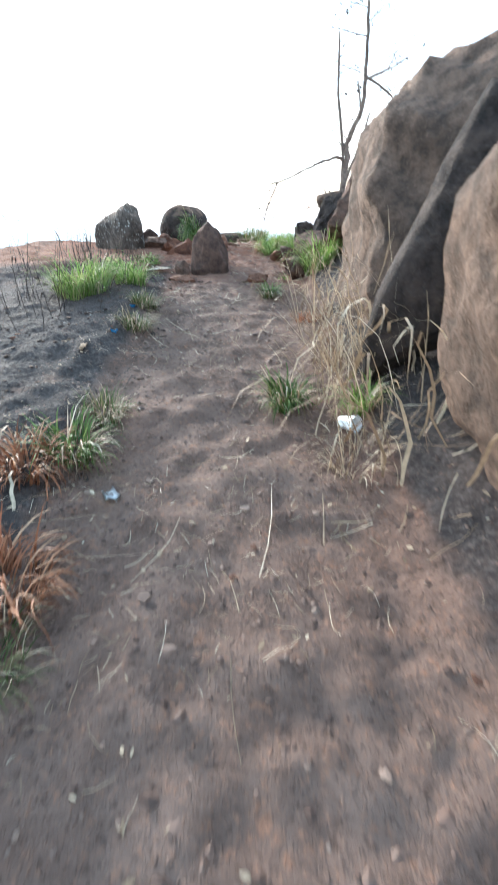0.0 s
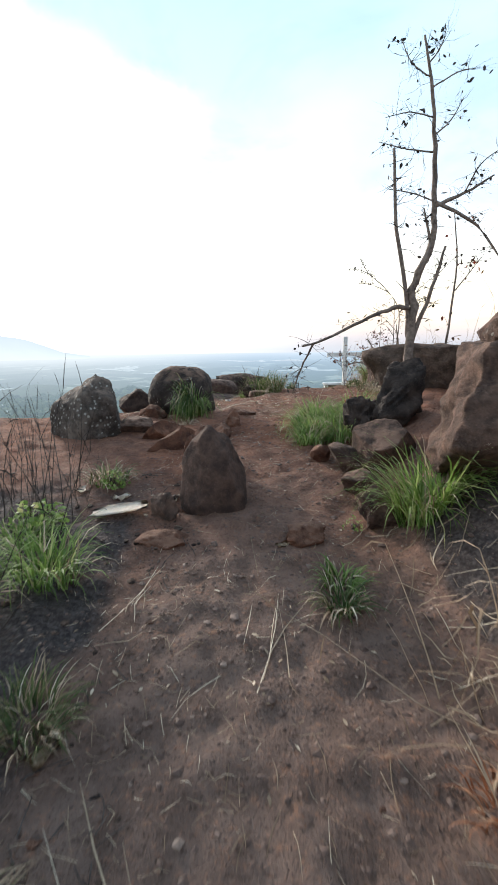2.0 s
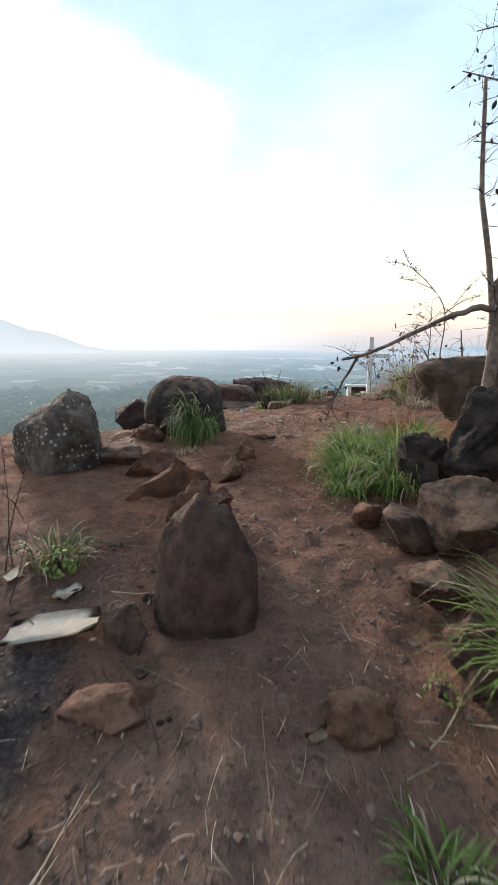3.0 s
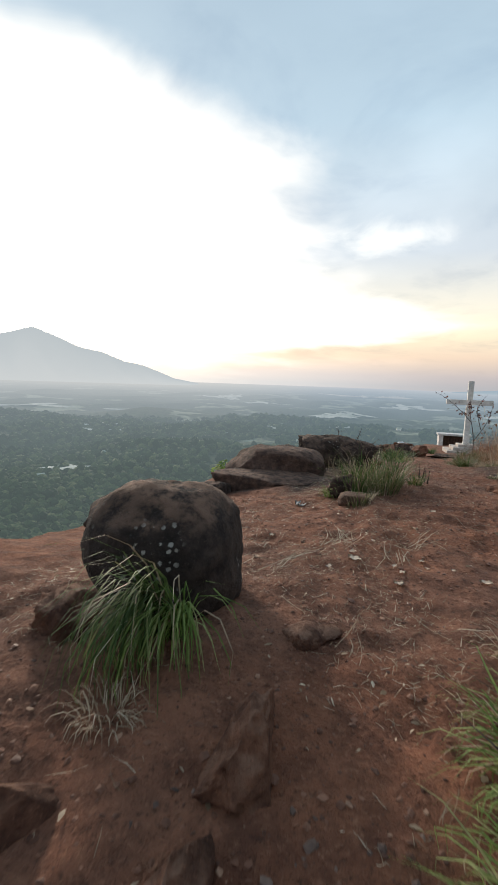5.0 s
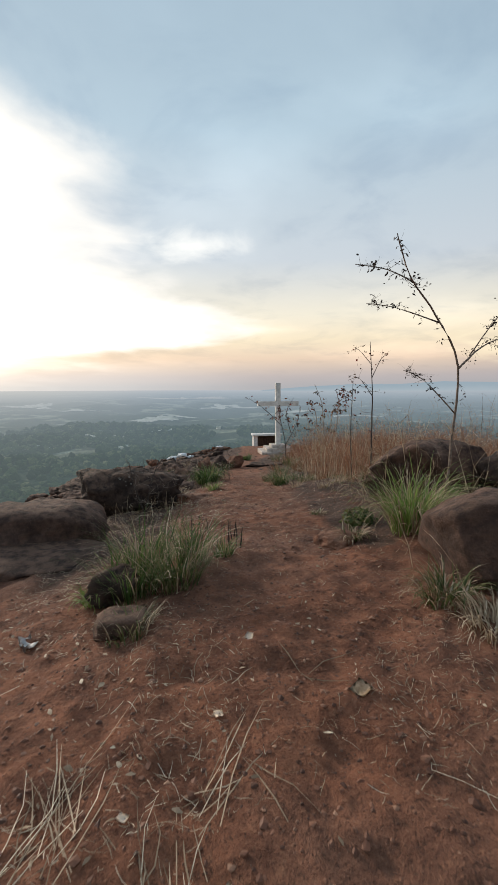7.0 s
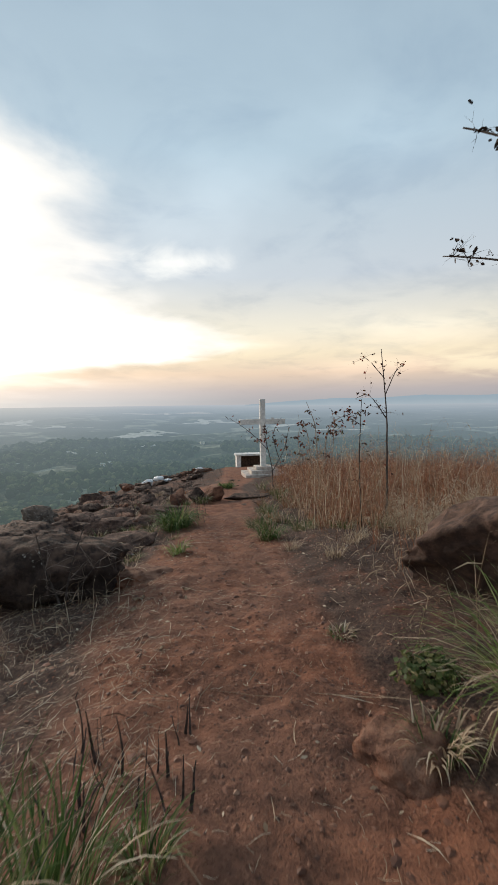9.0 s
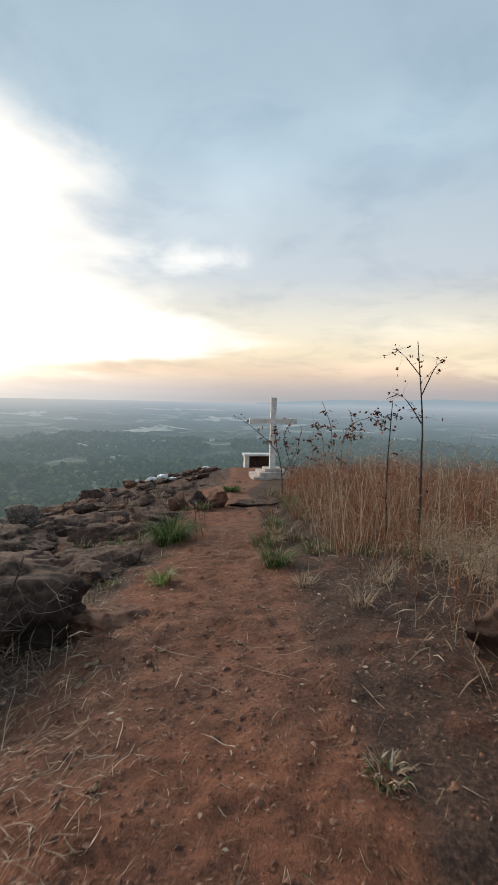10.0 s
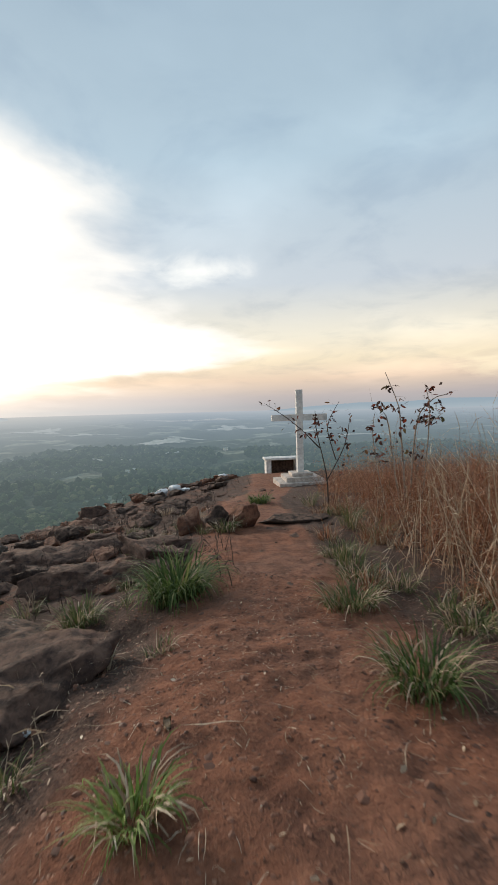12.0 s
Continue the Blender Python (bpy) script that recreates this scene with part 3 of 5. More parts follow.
boulder("boulder", -2.1, 24.9, (2.4, 1.4, 0.55), ROCK_EARTH, 45, "flat brown rock on the ridge", turn=14, facets=.4, power=3.4, chip=.34, detail=5)
boulder("boulder", -1.2, 20.9, (1.9, 1.2, 0.45), ROCK_DARK, 46, "low dark rock on the ridge", sink=.45, facets=.5, power=4, chip=.34, detail=5)
boulder("boulder", -0.75, 19.6, (1.5, 1.1, 0.42), ROCK_EARTH, 47, "low rough brown rock in trodden soil", sink=.5, turn=20, facets=.5, power=4, chip=.32, detail=5)
boulder("boulder", -1.05, 18.6, (1.5, 1.0, 0.50), ROCK_DARK, 67, "rough dark ledge of rock beside the path", sink=.6, turn=-12, facets=.5, power=4, chip=.34, detail=5)
boulder("boulder", -0.22, 17.2, (0.95, 0.75, 0.30), ROCK_RED, 68, "hump of red weathered rock sunk in the soil", sink=.58, turn=30, facets=.5, chip=.32, detail=5)
boulder("boulder", -2.3, 20.4, (2.0, 1.5, 0.45), ROCK_EARTH, 56, "broad flat rock on the ridge edge", turn=20, facets=.4, power=3.6, chip=.34, detail=5)
boulder("boulder", -3.2, 22.6, (2.2, 1.6, 0.6), ROCK_DARK, 57, "broad flat dark rock on the ridge edge", turn=-15, facets=.4, power=3.4, chip=.34, detail=5)
boulder("boulder", -0.2, 24.3, (1.1, 0.6, 0.28), ROCK_EARTH, 58, "low brown rock by the path", facets=.4)
boulder("boulder", -3.75, 25.6, (1.1, 0.9, 0.95), ROCK_LICHEN, 48, "pale lichen-covered rock at the ridge edge", facets=.4)
boulder("boulder", -4.5, 26.4, (1.1, 0.9, 0.6), ROCK_LICHEN, 49, "pale lichen-covered rock at the ridge edge", facets=.4)
boulder("boulder", 0.25, 25.7, (0.6, 0.5, 0.55), ROCK_RED, 50, "red-brown rock of a small ledge", facets=.5)
boulder("boulder", 0.75, 25.5, (0.5, 0.5, 0.5), ROCK_DARK, 51, "dark rock of a small ledge", facets=.5)
boulder("boulder", 1.25, 25.4, (0.7, 0.5, 0.5), ROCK_RED, 52, "red-brown rock of a small ledge", facets=.5)
boulder("boulder", 2.3, 25.6, (1.5, 0.7, 0.3), ROCK_DARK, 53, "low dark rock beside the path", facets=.5, sink=.5)
boulder("boulder", 1.32, 13.9, (0.50, 0.46, 0.24), ROCK_RED, 59, "hump of red-brown rock half sunk beside the path", turn=35, sink=.6, facets=.25, chip=.16, lumps=.16, power=2.3, detail=5)
rubble = random.Random(4)
for _ in range(150):
    yy = rubble.uniform(22.5, 45)
    lo = float(glide(yy, LEFT_Y, LEFT_X))
    xx = lo + rubble.uniform(-.3, 1.0) ** 1.0 * (float(glide(yy, LINE_Y, LINE_X)) - lo) * .75
    w = rubble.uniform(.3, 1.5) * rubble.uniform(.6, 1)
    boulder("rubble_stone", xx, yy, (w, w * rubble.uniform(.6, 1), w * rubble.uniform(.3, .6)), rubble.choice((ROCK_DARK, ROCK_DARK, ROCK_EARTH, ROCK_EARTH, ROCK_EARTH, ROCK_RED)), rubble.randint(60, 900),
            "dark weathered stone among rubble on the ridge", turn=rubble.uniform(0, 360), group="rubble on the ridge", sink=.38, detail=4, facets=.6, power=4, chip=.32)

# ---- grasses, shrubs and trees ----
def strips(rows):
    """Flat tapering blades in one mesh. Each row: points of the middle line, and the half-widths' side vectors there."""
    co, fa = [], []
    for mid, side in rows:
        k = len(co)
        for p, s in zip(mid, side):
            co.append(p - s)
            co.append(p + s)
        for i in range(len(mid) - 1):
            a = k + 2 * i
            fa.append((a, a + 1, a + 3, a + 2))
    return co, fa


def mesh_of(name, co, fa, mat):
    me = bpy.data.meshes.new(name)
    me.from_pydata([tuple(c) for c in co], [], fa)
    me.materials.append(mat)
    me.polygons.foreach_set("use_smooth", np.ones(len(fa), bool))
    return me


def blade(rnd, foot, heading, length, width, droop, bend=0.25, parts=5):
    """One blade that rises, arches over and tapers to a point."""
    out = Vector((math.cos(heading), math.sin(heading), 0))
    side = Vector((-out.y, out.x, 0))
    lean = rnd.uniform(0.05, 0.45)
    p, ang = Vector(foot), math.pi / 2 - lean
    mid, sd = [p.copy()], [side * width * 0.35]
    for i in range(1, parts + 1):
        f = i / parts
        ang -= droop * f * rnd.uniform(0.7, 1.3) / parts * 2
        p = p + (out * math.cos(ang) + Vector((0, 0, math.sin(ang)))) * (length / parts) + side * rnd.gauss(0, bend * length * 0.06)
        mid.append(p.copy())
        sd.append(side * width * 0.5 * (1 - f ** 2.2) + Vector((0, 0, 0.0004)))
    return mid, sd


def tuft(x, y, radius, tall, count, mat, label, seed, droop=1.6, width=0.011, dry=0.0, lean_to=None, spread=1.0, fan=0.5, category="grass"):
    rnd = random.Random(seed)
    green, straw = [], []
    for _ in range(count):
        a, d = rnd.uniform(0, math.tau), radius * 0.55 * math.sqrt(rnd.random())
        fx, fy = d * math.cos(a), d * math.sin(a)
        head = a + rnd.gauss(0, 0.7) if lean_to is None else lean_to + rnd.gauss(0, fan)
        ln = tall * rnd.uniform(0.55, 1.25)
        foot = (fx, fy, ground_z(x + fx, y + fy) - ground_z(x, y) - 0.015)
        (straw if rnd.random() < dry else green).append(blade(rnd, foot, head, ln, width * rnd.uniform(0.6, 1.3), droop * rnd.uniform(0.5, 1.4) * spread))
    ob = new("grass_tuft", mesh_of("grass_tuft", *strips(green), mat))
    ob.location = (x, y, ground_z(x, y))
    if straw:
        d = new("dry_growth", mesh_of("dry_growth", *strips(straw), STRAW))
        d.parent = ob
        tagged(d, "dry straw-coloured blades", kind="stuff")
    return tagged(ob, label, category)


tuft(-1.46, 9.32, .13, .80, 220, DEEP, "arching green grass tuft at the foot of a rounded boulder", 1, droop=2.3, lean_to=-1.62, fan=.22, dry=.06)
tuft(-1.36, 9.30, .12, .62, 130, GREEN, "green grass tuft at the foot of a rounded boulder", 2, droop=2.2, lean_to=-1.5, fan=.5, dry=.1)
tuft(-1.40, 8.75, .2, .2, 90, STRAW, "trampled straw below a grass tuft", 3, droop=2.8, width=.005)
for i, (x, y, r, h, n) in enumerate(((.16, 8.25, .40, .44, 520), (.45, 7.95, .36, .44, 420), (.55, 8.5, .42, .50, 480), (.22, 8.85, .34, .42, 380), (.06, 7.85, .24, .30, 240))):
    tuft(x, y, r, h, n, GREEN, "lush green grass clump on the bank beside the path", 10 + i, droop=2.1, width=.011, dry=.10)
tuft(.64, 5.92, .30, .58, 330, GREEN, "bright green grass tuft below a brown slab", 20, droop=1.5, dry=.12, width=.012)
tuft(.02, 5.25, .14, .22, 120, DULL, "small grass tuft with straw on burnt soil", 21, droop=1.8, dry=.4)
tuft(.03, 5.42, .15, .18, 90, GREEN, "low green grass tuft beside the path", 22, dry=.1)
tuft(.15, 2.75, .17, .27, 230, DEEP, "green grass tuft with dry stems on the path's edge", 23, droop=1.7, dry=.3)
tuft(-1.95, 4.95, .50, .45, 420, GREEN, "bright green grass clump on burnt ground", 24, droop=1.3, dry=.1)
tuft(-1.55, 5.35, .30, .36, 200, GREEN, "bright green grass tuft on burnt ground", 25, droop=1.3, dry=.1)
tuft(-.95, 2.5, .2, .20, 220, DULL, "dull green grass tuft on burnt ground", 26, dry=.4, width=.006)
tuft(-1.20, 4.5, .2, .20, 240, DULL, "dull green grass tuft on burnt ground", 27, dry=.3, width=.006)
tuft(-1.12, 3.9, .2, .21, 240, DULL, "grass tuft with straw on burnt ground", 28, dry=.5, width=.006)
tuft(-1.7, 6.75, .3, .22, 170, DULL, "low grass tuft behind the paper litter", 29, dry=.35)
tuft(-1.9, 5.75, .24, .26, 150, GREEN, "green grass tuft at the foot of dry stalks", 30, dry=.1)
tuft(-.95, 1.25, .26, .30, 200, RUST, "rust-brown dried grass tuft", 31, droop=1.8)
tuft(-1.15, 1.9, .24, .26, 160, RUST, "rust-brown dried grass tuft", 32, droop=1.8)
tuft(-1.0, 2.1, .2, .3, 170, DEEP, "green grass tuft on burnt ground", 38, dry=.2)
tuft(-.85, .95, .2, .22, 120, DULL, "dull green grass tuft at the path's edge", 33, dry=.3, width=.006)
tuft(.50, 2.1, .28, .30, 70, STRAW, "bleached straw tuft beneath a boulder", 34, droop=1.6, width=.006)
tuft(.54, 3.3, .30, .34, 90, STRAW, "bleached straw tuft beneath a boulder", 35, droop=1.6, width=.006)
tuft(.40, 4.3, .22, .15, 90, RUST, "rust-brown dried grass on the path's bank", 36, droop=1.8)
tuft(.6, 2.6, .16, .28, 110, GREEN, "small green grass tuft beneath a boulder", 37, dry=.2)
for i, (x, y, r, h, n, d) in enumerate(((-.66, 13.0, .36, .48, 190, .2), (-.30, 13.05, .32, .54, 190, .2), (-.58, 13.35, .36, .58, 190, .3), (-.18, 13.38, .24, .48, 130, .3), (-.58, 12.35, .26, .20, 150, .45), (.10, 13.52, .15, .22, 90, .2))):
    tuft(x, y, r, h, n, DULL if i % 3 == 1 else DEEP, "green grass clump with straw round a dark stone", 40 + i, droop=.9, dry=d, width=.009)
tuft(-.92, 13.0, .16, .26, 130, GREEN, "small green grass tuft beside a stone", 45, dry=.15)
tuft(1.98, 13.7, .34, .80, 420, GREEN, "tall pale green grass tuft before a brown boulder", 46, droop=1.3, dry=.35)
tuft(2.6, 14.45, .3, .5, 260, DULL, "grass tuft against a brown boulder", 69, dry=.4)
tuft(1.52, 12.3, .26, .30, 190, DULL, "grass tuft with straw below a brown boulder", 47, dry=.4)
tuft(1.62, 11.9, .3, .24, 170, STRAW, "dry grass tuft below a brown boulder", 48)
tuft(-2.95, 12.6, .18, .3, 120, GREEN, "green grass tuft at the slope's edge", 49, dry=.3)
tuft(.18, 21.5, .52, .62, 460, DEEP, "dark green arching grass tuft on the ridge", 50, droop=1.8, width=.016, dry=.04)
tuft(-.75, 21.2, .3, .34, 200, DULL, "dull grass tuft on the ridge", 51, dry=.2)
tuft(1.68, 19.0, .32, .38, 260, DEEP, "grass tuft beside the path under dry stalks", 52, dry=.25)
tuft(1.80, 20.6, .4, .36, 260, DULL, "low green growth at the edge of dry grass", 54, dry=.3)
tuft(2.05, 29.2, .42, .42, 240, DEEP, "bright green grass tuft further along the ridge", 55, width=.02)
tuft(.21, 18.3, .17, .26, 140, GREEN, "yellow-green grass tuft at the path's edge", 56, dry=.3)
tuft(1.42, 15.1, .16, .11, 80, DULL, "low grass tuft in burnt soil", 58, dry=.6)
tuft(1.42, 13.85, .2, .2, 110, DULL, "low grass tuft beside a sunken slab", 59, dry=.5)
tuft(-.4, 24.8, .4, .4, 180, DULL, "dull grass beside a rock ledge", 61, dry=.5, width=.016)
tuft(.9, 25.0, .3, .4, 130, DULL, "dull grass before a rock ledge", 62, dry=.4, width=.016)
tuft(-.1, 23.3, .3, .3, 130, DULL, "dull grass on the ridge", 63, dry=.4, width=.014)
for i, (x, y, h) in enumerate(((2.45, 19.75, .30), (3.05, 19.35, .26), (3.6, 19.0, .30), (4.1, 18.9, .26), (2.15, 21.4, .30), (2.3, 22.6, .3))):
    tuft(x, y, .34, h, 170, DULL, "low green growth at the foot of dry grass", 80 + i, dry=.4)
for i, (x, y) in enumerate(((1.75, 17.9), (2.5, 17.6), (2.05, 17.0), (2.9, 18.2))):
    tuft(x, y, .18, .24, 70, STRAW, "small bleached dry tuft in scorched soil", 90 + i, droop=1.4, width=.006)
tuft(4.7, 15.2, .5, .5, 260, STRAW, "dry yellow grass on the bank", 64, width=.012)
tuft(4.2, 16.9, .6, .55, 320, RUST, "dry brown grass behind a boulder", 65, width=.012)
tuft(.35, 9.6, .3, .26, 120, STRAW, "dry grass on the bank beside the path", 66)
tuft(.95, 9.9, .4, .34, 200, RUST, "dry grass on the bank beside the path", 67)
tuft(2.9, 12.2, .5, .4, 240, RUST, "dry grass behind a boulder", 68)


def stalks_mesh(seed, count, box, tall, thick, mat, name, leafy=0.0, lean=0.22, twigs=1.0, uneven=False):
    """Many thin dry stems, bent and forked, with shrivelled leaves; box: x0, x1, y0, y1."""
    rnd = random.Random(seed)
    rows = []
    for _ in range(count):
        x, y = rnd.uniform(box[0], box[1]), rnd.uniform(box[2], box[3])
        if box[0] > 1 and x < float(glide(y, LINE_Y, LINE_X)) + rnd.uniform(.9, 1.7) + .5 * float(soft_step(22, 26, y)):
            continue
        h = rnd.uniform(*tall)
        if uneven:
            off = x - float(glide(y, LINE_Y, LINE_X))
            h *= (0.45 + 0.55 * float(soft_step(1.0, 3.2, off))) * (1 + 0.7 * noise.noise(Vector((x * .8, y * .8, 2.0))) + 0.45 * noise.noise(Vector((x * 2.3, y * 2.3, 5.0))))
        head, tip = rnd.uniform(0, math.tau), rnd.gauss(0, lean)
        way = Vector((math.cos(head) * tip, math.sin(head) * tip, 1)).normalized()
        p = Vector((x, y, ground_z(x, y) - 0.02))
        side = Vector((math.cos(head + 1.3), math.sin(head + 1.3), 0))
        mid, sd = [p.copy()], [side * thick]
        n = 4
        for i in range(1, n + 1):
            way = (way + Vector((rnd.gauss(0, .10), rnd.gauss(0, .10), rnd.gauss(0, .03)))).normalized()
            p = p + way * h / n
            mid.append(p.copy())
            sd.append(side * thick * (1 - .75 * i / n))
            k = rnd.random()
            if i > 1 and k < twigs * 0.55:
                b = p.copy()
                wb = (way + Vector((rnd.gauss(0, .7), rnd.gauss(0, .7), rnd.uniform(-.1, .5)))).normalized()
                ln = h * rnd.uniform(.10, .28)
                rows.append(([b, b + wb * ln * .5, b + wb * ln + Vector((0, 0, -.1 * ln))], [side * thick * .7, side * thick * .55, side * thick * .15]))
            for _ in range(2 if uneven else 1):
                if rnd.random() > leafy:
                    continue
                b = p.copy()
                wb = Vector((rnd.gauss(0, 1), rnd.gauss(0, 1), rnd.uniform(-.9, .4))).normalized()
                ln = rnd.uniform(.06, .22)
                s2 = wb.cross(Vector((rnd.gauss(0, 1), rnd.gauss(0, 1), .3))).normalized() * rnd.uniform(.0022, .0055)
                rows.append(([b, b + wb * ln * .5, b + wb * ln - Vector((0, 0, ln * .3))], [s2 * .4, s2, s2 * .2]))
        rows.append((mid, sd))
    return mesh_of(name, *strips(rows), mat)


def thicket_mesh(seed, clumps, box, tall, width, mat, name):
    """Dry grass in clumps: long blades that lean out, arch over and tangle; box: x0, x1, y0, y1."""
    rnd = random.Random(seed)
    rows = []
    for _ in range(clumps):
        cx, cy = rnd.uniform(box[0], box[1]), rnd.uniform(box[2], box[3])
        off = cx - float(glide(cy, LINE_Y, LINE_X))
        if rnd.random() > float(soft_step(1.2, 3.0, off + .7 * noise.noise(Vector((cx, cy * 1.4, 7.0))) - .5 * float(soft_step(22, 26, cy)))):
            continue
        h = rnd.uniform(*tall) * (0.55 + 0.45 * float(soft_step(1.6, 3.4, off))) * (1 + 0.8 * noise.noise(Vector((cx * .8, cy * .8, 2.0))))
        comb = rnd.uniform(0, math.tau)
        for _ in range(rnd.randint(14, 30)):
            a, d = rnd.uniform(0, math.tau), rnd.uniform(0, .16)
            x, y = cx + d * math.cos(a), cy + d * math.sin(a)
            head = comb + rnd.gauss(0, 1.0)
            out, ln = Vector((math.cos(head), math.sin(head), 0)), h * rnd.uniform(.4, 1.2) * (1.25 if rnd.random() < .08 else 1)
            side = Vector((-out.y, out.x, 0))
            p, ang, fall = Vector((x, y, ground_z(cx, cy) - .02)), math.pi / 2 - abs(rnd.gauss(0, .55)), rnd.choice((.1, .3, .6, .9, 1.3, 2.0))
            thick = width * rnd.uniform(.4, 1.3)
            if rnd.random() < .22:
                p.z += h * rnd.uniform(.25, .85)
                ang, ln = rnd.gauss(.25, .5), ln * .6
            mid, sd = [p.copy()], [side * thick * .5]
            for k in range(1, 7):
                ang -= fall * k / 18
                p = p + (out * math.cos(ang) + Vector((0, 0, math.sin(ang)))) * ln / 6 + side * rnd.gauss(0, .026)
                mid.append(p.copy())
                sd.append(side * thick * .5 * (1 - (k / 6) ** 2) + Vector((0, 0, .0005)))
            rows.append((mid, sd))
            for p in mid[2:]:
                if rnd.random() < .35:
                    w = Vector((rnd.gauss(0, 1), rnd.gauss(0, 1), rnd.uniform(-.5, .7))).normalized()
                    ln = rnd.uniform(.06, .24)
                    s2 = w.orthogonal().normalized() * width * .4
                    rows.append(([p, p + w * ln * .5, p + w * ln - Vector((0, 0, ln * .4))], [s2 * .5, s2, s2 * .1]))
    return mesh_of(name, *strips(rows), mat)


tagged(new("dry_grass", thicket_mesh(1, 680, (2.0, 9.5, 19.5, 25.0), (.8, 1.5), .0075, RUST, "dry_grass")), "rust-brown waist-high dry grass beside the path", "dry grass", kind="stuff")
tagged(new("dry_grass", thicket_mesh(2, 680, (2.2, 12, 25.0, 36.0), (.8, 1.45), .011, RUST, "dry_grass")), "rust-brown dry grass further along the ridge", "dry grass", kind="stuff")
tagged(new("dry_grass", thicket_mesh(3, 150, (3.4, 7.0, 16.3, 19.4), (.5, .95), .007, STRAW, "dry_grass")), "pale dry grass behind a broad boulder", "dry grass", kind="stuff")
scrub = random.Random(78)
for i in range(34):
    yy = scrub.uniform(17.3, 29)
    xx = float(glide(yy, LINE_Y, LINE_X)) - scrub.uniform(1.0, 4.2)
    tuft(xx, yy, .22, scrub.uniform(.14, .34), 60, (DULL, RUST, STRAW, DULL)[i % 4], "sparse dry growth between the ridge rocks", 400 + i, droop=1.3, width=.008, dry=.3)
edge = random.Random(77)
for i in range(26):
    yy = edge.uniform(19.4, 28)
    xx = float(glide(yy, LINE_Y, LINE_X)) + edge.uniform(.85, 1.9) + .5 * float(soft_step(22, 26, yy))
    tuft(xx, yy, .3, edge.uniform(.28, .6), 80, (DULL, RUST, RUST)[i % 3], "low mixed green and rusty growth along the path's edge", 300 + i, droop=1.3, width=.010, dry=.3)
tagged(new("dry_stalks", stalks_mesh(3, 260, (1.8, 6.0, 18.6, 22.0), (.8, 1.7), .0055, STRAW, "dry_stalks", leafy=.3, twigs=1.4)), "tall bleached dry stalks at the edge of brown grass", "dry grass", kind="stuff")
tagged(new("dry_stalks", stalks_mesh(4, 70, (-2.5, -1.7, 5.6, 6.7), (.45, 1.0), .004, TWIG, "dry_stalks", leafy=.05)), "thin dark dry stalks on burnt ground", "dry grass", kind="stuff")
tagged(new("dry_stalks", stalks_mesh(5, 60, (-2.6, -1.5, 3.6, 5.4), (.35, .8), .004, TWIG, "dry_stalks", leafy=.05, lean=.5)), "thin dark dry stalks on burnt ground", "dry grass", kind="stuff")
tagged(new("dry_stalks", stalks_mesh(6, 240, (1.4, 5.5, 8.6, 14.5), (.5, 1.2), .004, STRAW, "dry_stalks", leafy=.35, twigs=1.3)), "thin dry stalks on the bank behind the rocks", "dry grass", kind="stuff")
tagged(new("dry_stalks", stalks_mesh(7, 30, (-.30, .28, 13.65, 14.25), (.14, .34), .009, TWIG, "dry_stalks", leafy=.1, lean=.15, twigs=.2)), "short charred stalks in a grass clump", "dry grass", kind="stuff")
tagged(new("dry_stalks", stalks_mesh(8, 300, (2.4, 6.5, 15.6, 19.4), (.4, .95), .0045, RUST, "dry_stalks", leafy=.5, twigs=1.2)), "brown dry stalks behind a boulder", "dry grass", kind="stuff")
tagged(new("dry_stalks", stalks_mesh(9, 220, (-2.0, -.3, 15.4, 20.5), (.12, .34), .0035, STRAW, "dry_stalks", leafy=.3, lean=.6)), "short dry stubble beside the path", "dry grass", kind="stuff")
tagged(new("dry_stalks", stalks_mesh(10, 260, (1.2, 3.2, 14.6, 18.8), (.10, .36), .0035, STRAW, "dry_stalks", leafy=.3, lean=.8)), "short burnt stubble beside the path", "dry grass", kind="stuff")
tagged(new("dry_stalks", stalks_mesh(11, 90, (.25, .95, 2.0, 4.9), (.35, .85), .005, STRAW, "dry_stalks", leafy=.3, lean=.9)), "bent straw stalks beneath the boulders", "dry grass", kind="stuff")
tagged(new("dry_stalks", stalks_mesh(12, 160, (-6, 3, 36, 45), (.2, .7), .01, TWIG, "dry_stalks", leafy=.3)), "dark scrub among far rubble", "dry grass", kind="stuff")
tagged(new("dry_stalks", stalks_mesh(14, 1300, (-5, .9, 21.5, 37), (.12, .45), .006, TWIG, "dry_stalks", leafy=.6, lean=.5)), "dark low scrub over the far ridge", "dry grass", kind="stuff")
tagged(new("dry_stalks", stalks_mesh(15, 260, (2.2, 8, 19.2, 27), (.6, 1.6), .0045, STRAW, "dry_stalks", leafy=.5, lean=.6, twigs=1.6, uneven=True)), "bleached taller stems among brown dry grass", "dry grass", kind="stuff")


def fallen_reeds(seed, count, box, length, width, label, head=None):
    """Broad dead reed blades, bent over and lying across one another."""
    rnd = random.Random(seed)
    rows = []
    for _ in range(count):
        x, y = rnd.uniform(box[0], box[1]), rnd.uniform(box[2], box[3])
        rows.append(blade(rnd, (x, y, ground_z(x, y) - .01), (rnd.uniform(0, math.tau) if head is None else head + rnd.gauss(0, .8)), rnd.uniform(*length), width * rnd.uniform(.5, 1.3), rnd.uniform(1.0, 3.0), bend=.5, parts=7))
    tagged(new("dead_reeds", mesh_of("dead_reeds", *strips(rows), STRAW)), label, "dry grass", kind="stuff")


fallen_reeds(1, 34, (.42, .95, 1.7, 3.6), (.6, 1.2), .022, "broad bleached dead reeds bent over beneath the boulders", head=3.6)
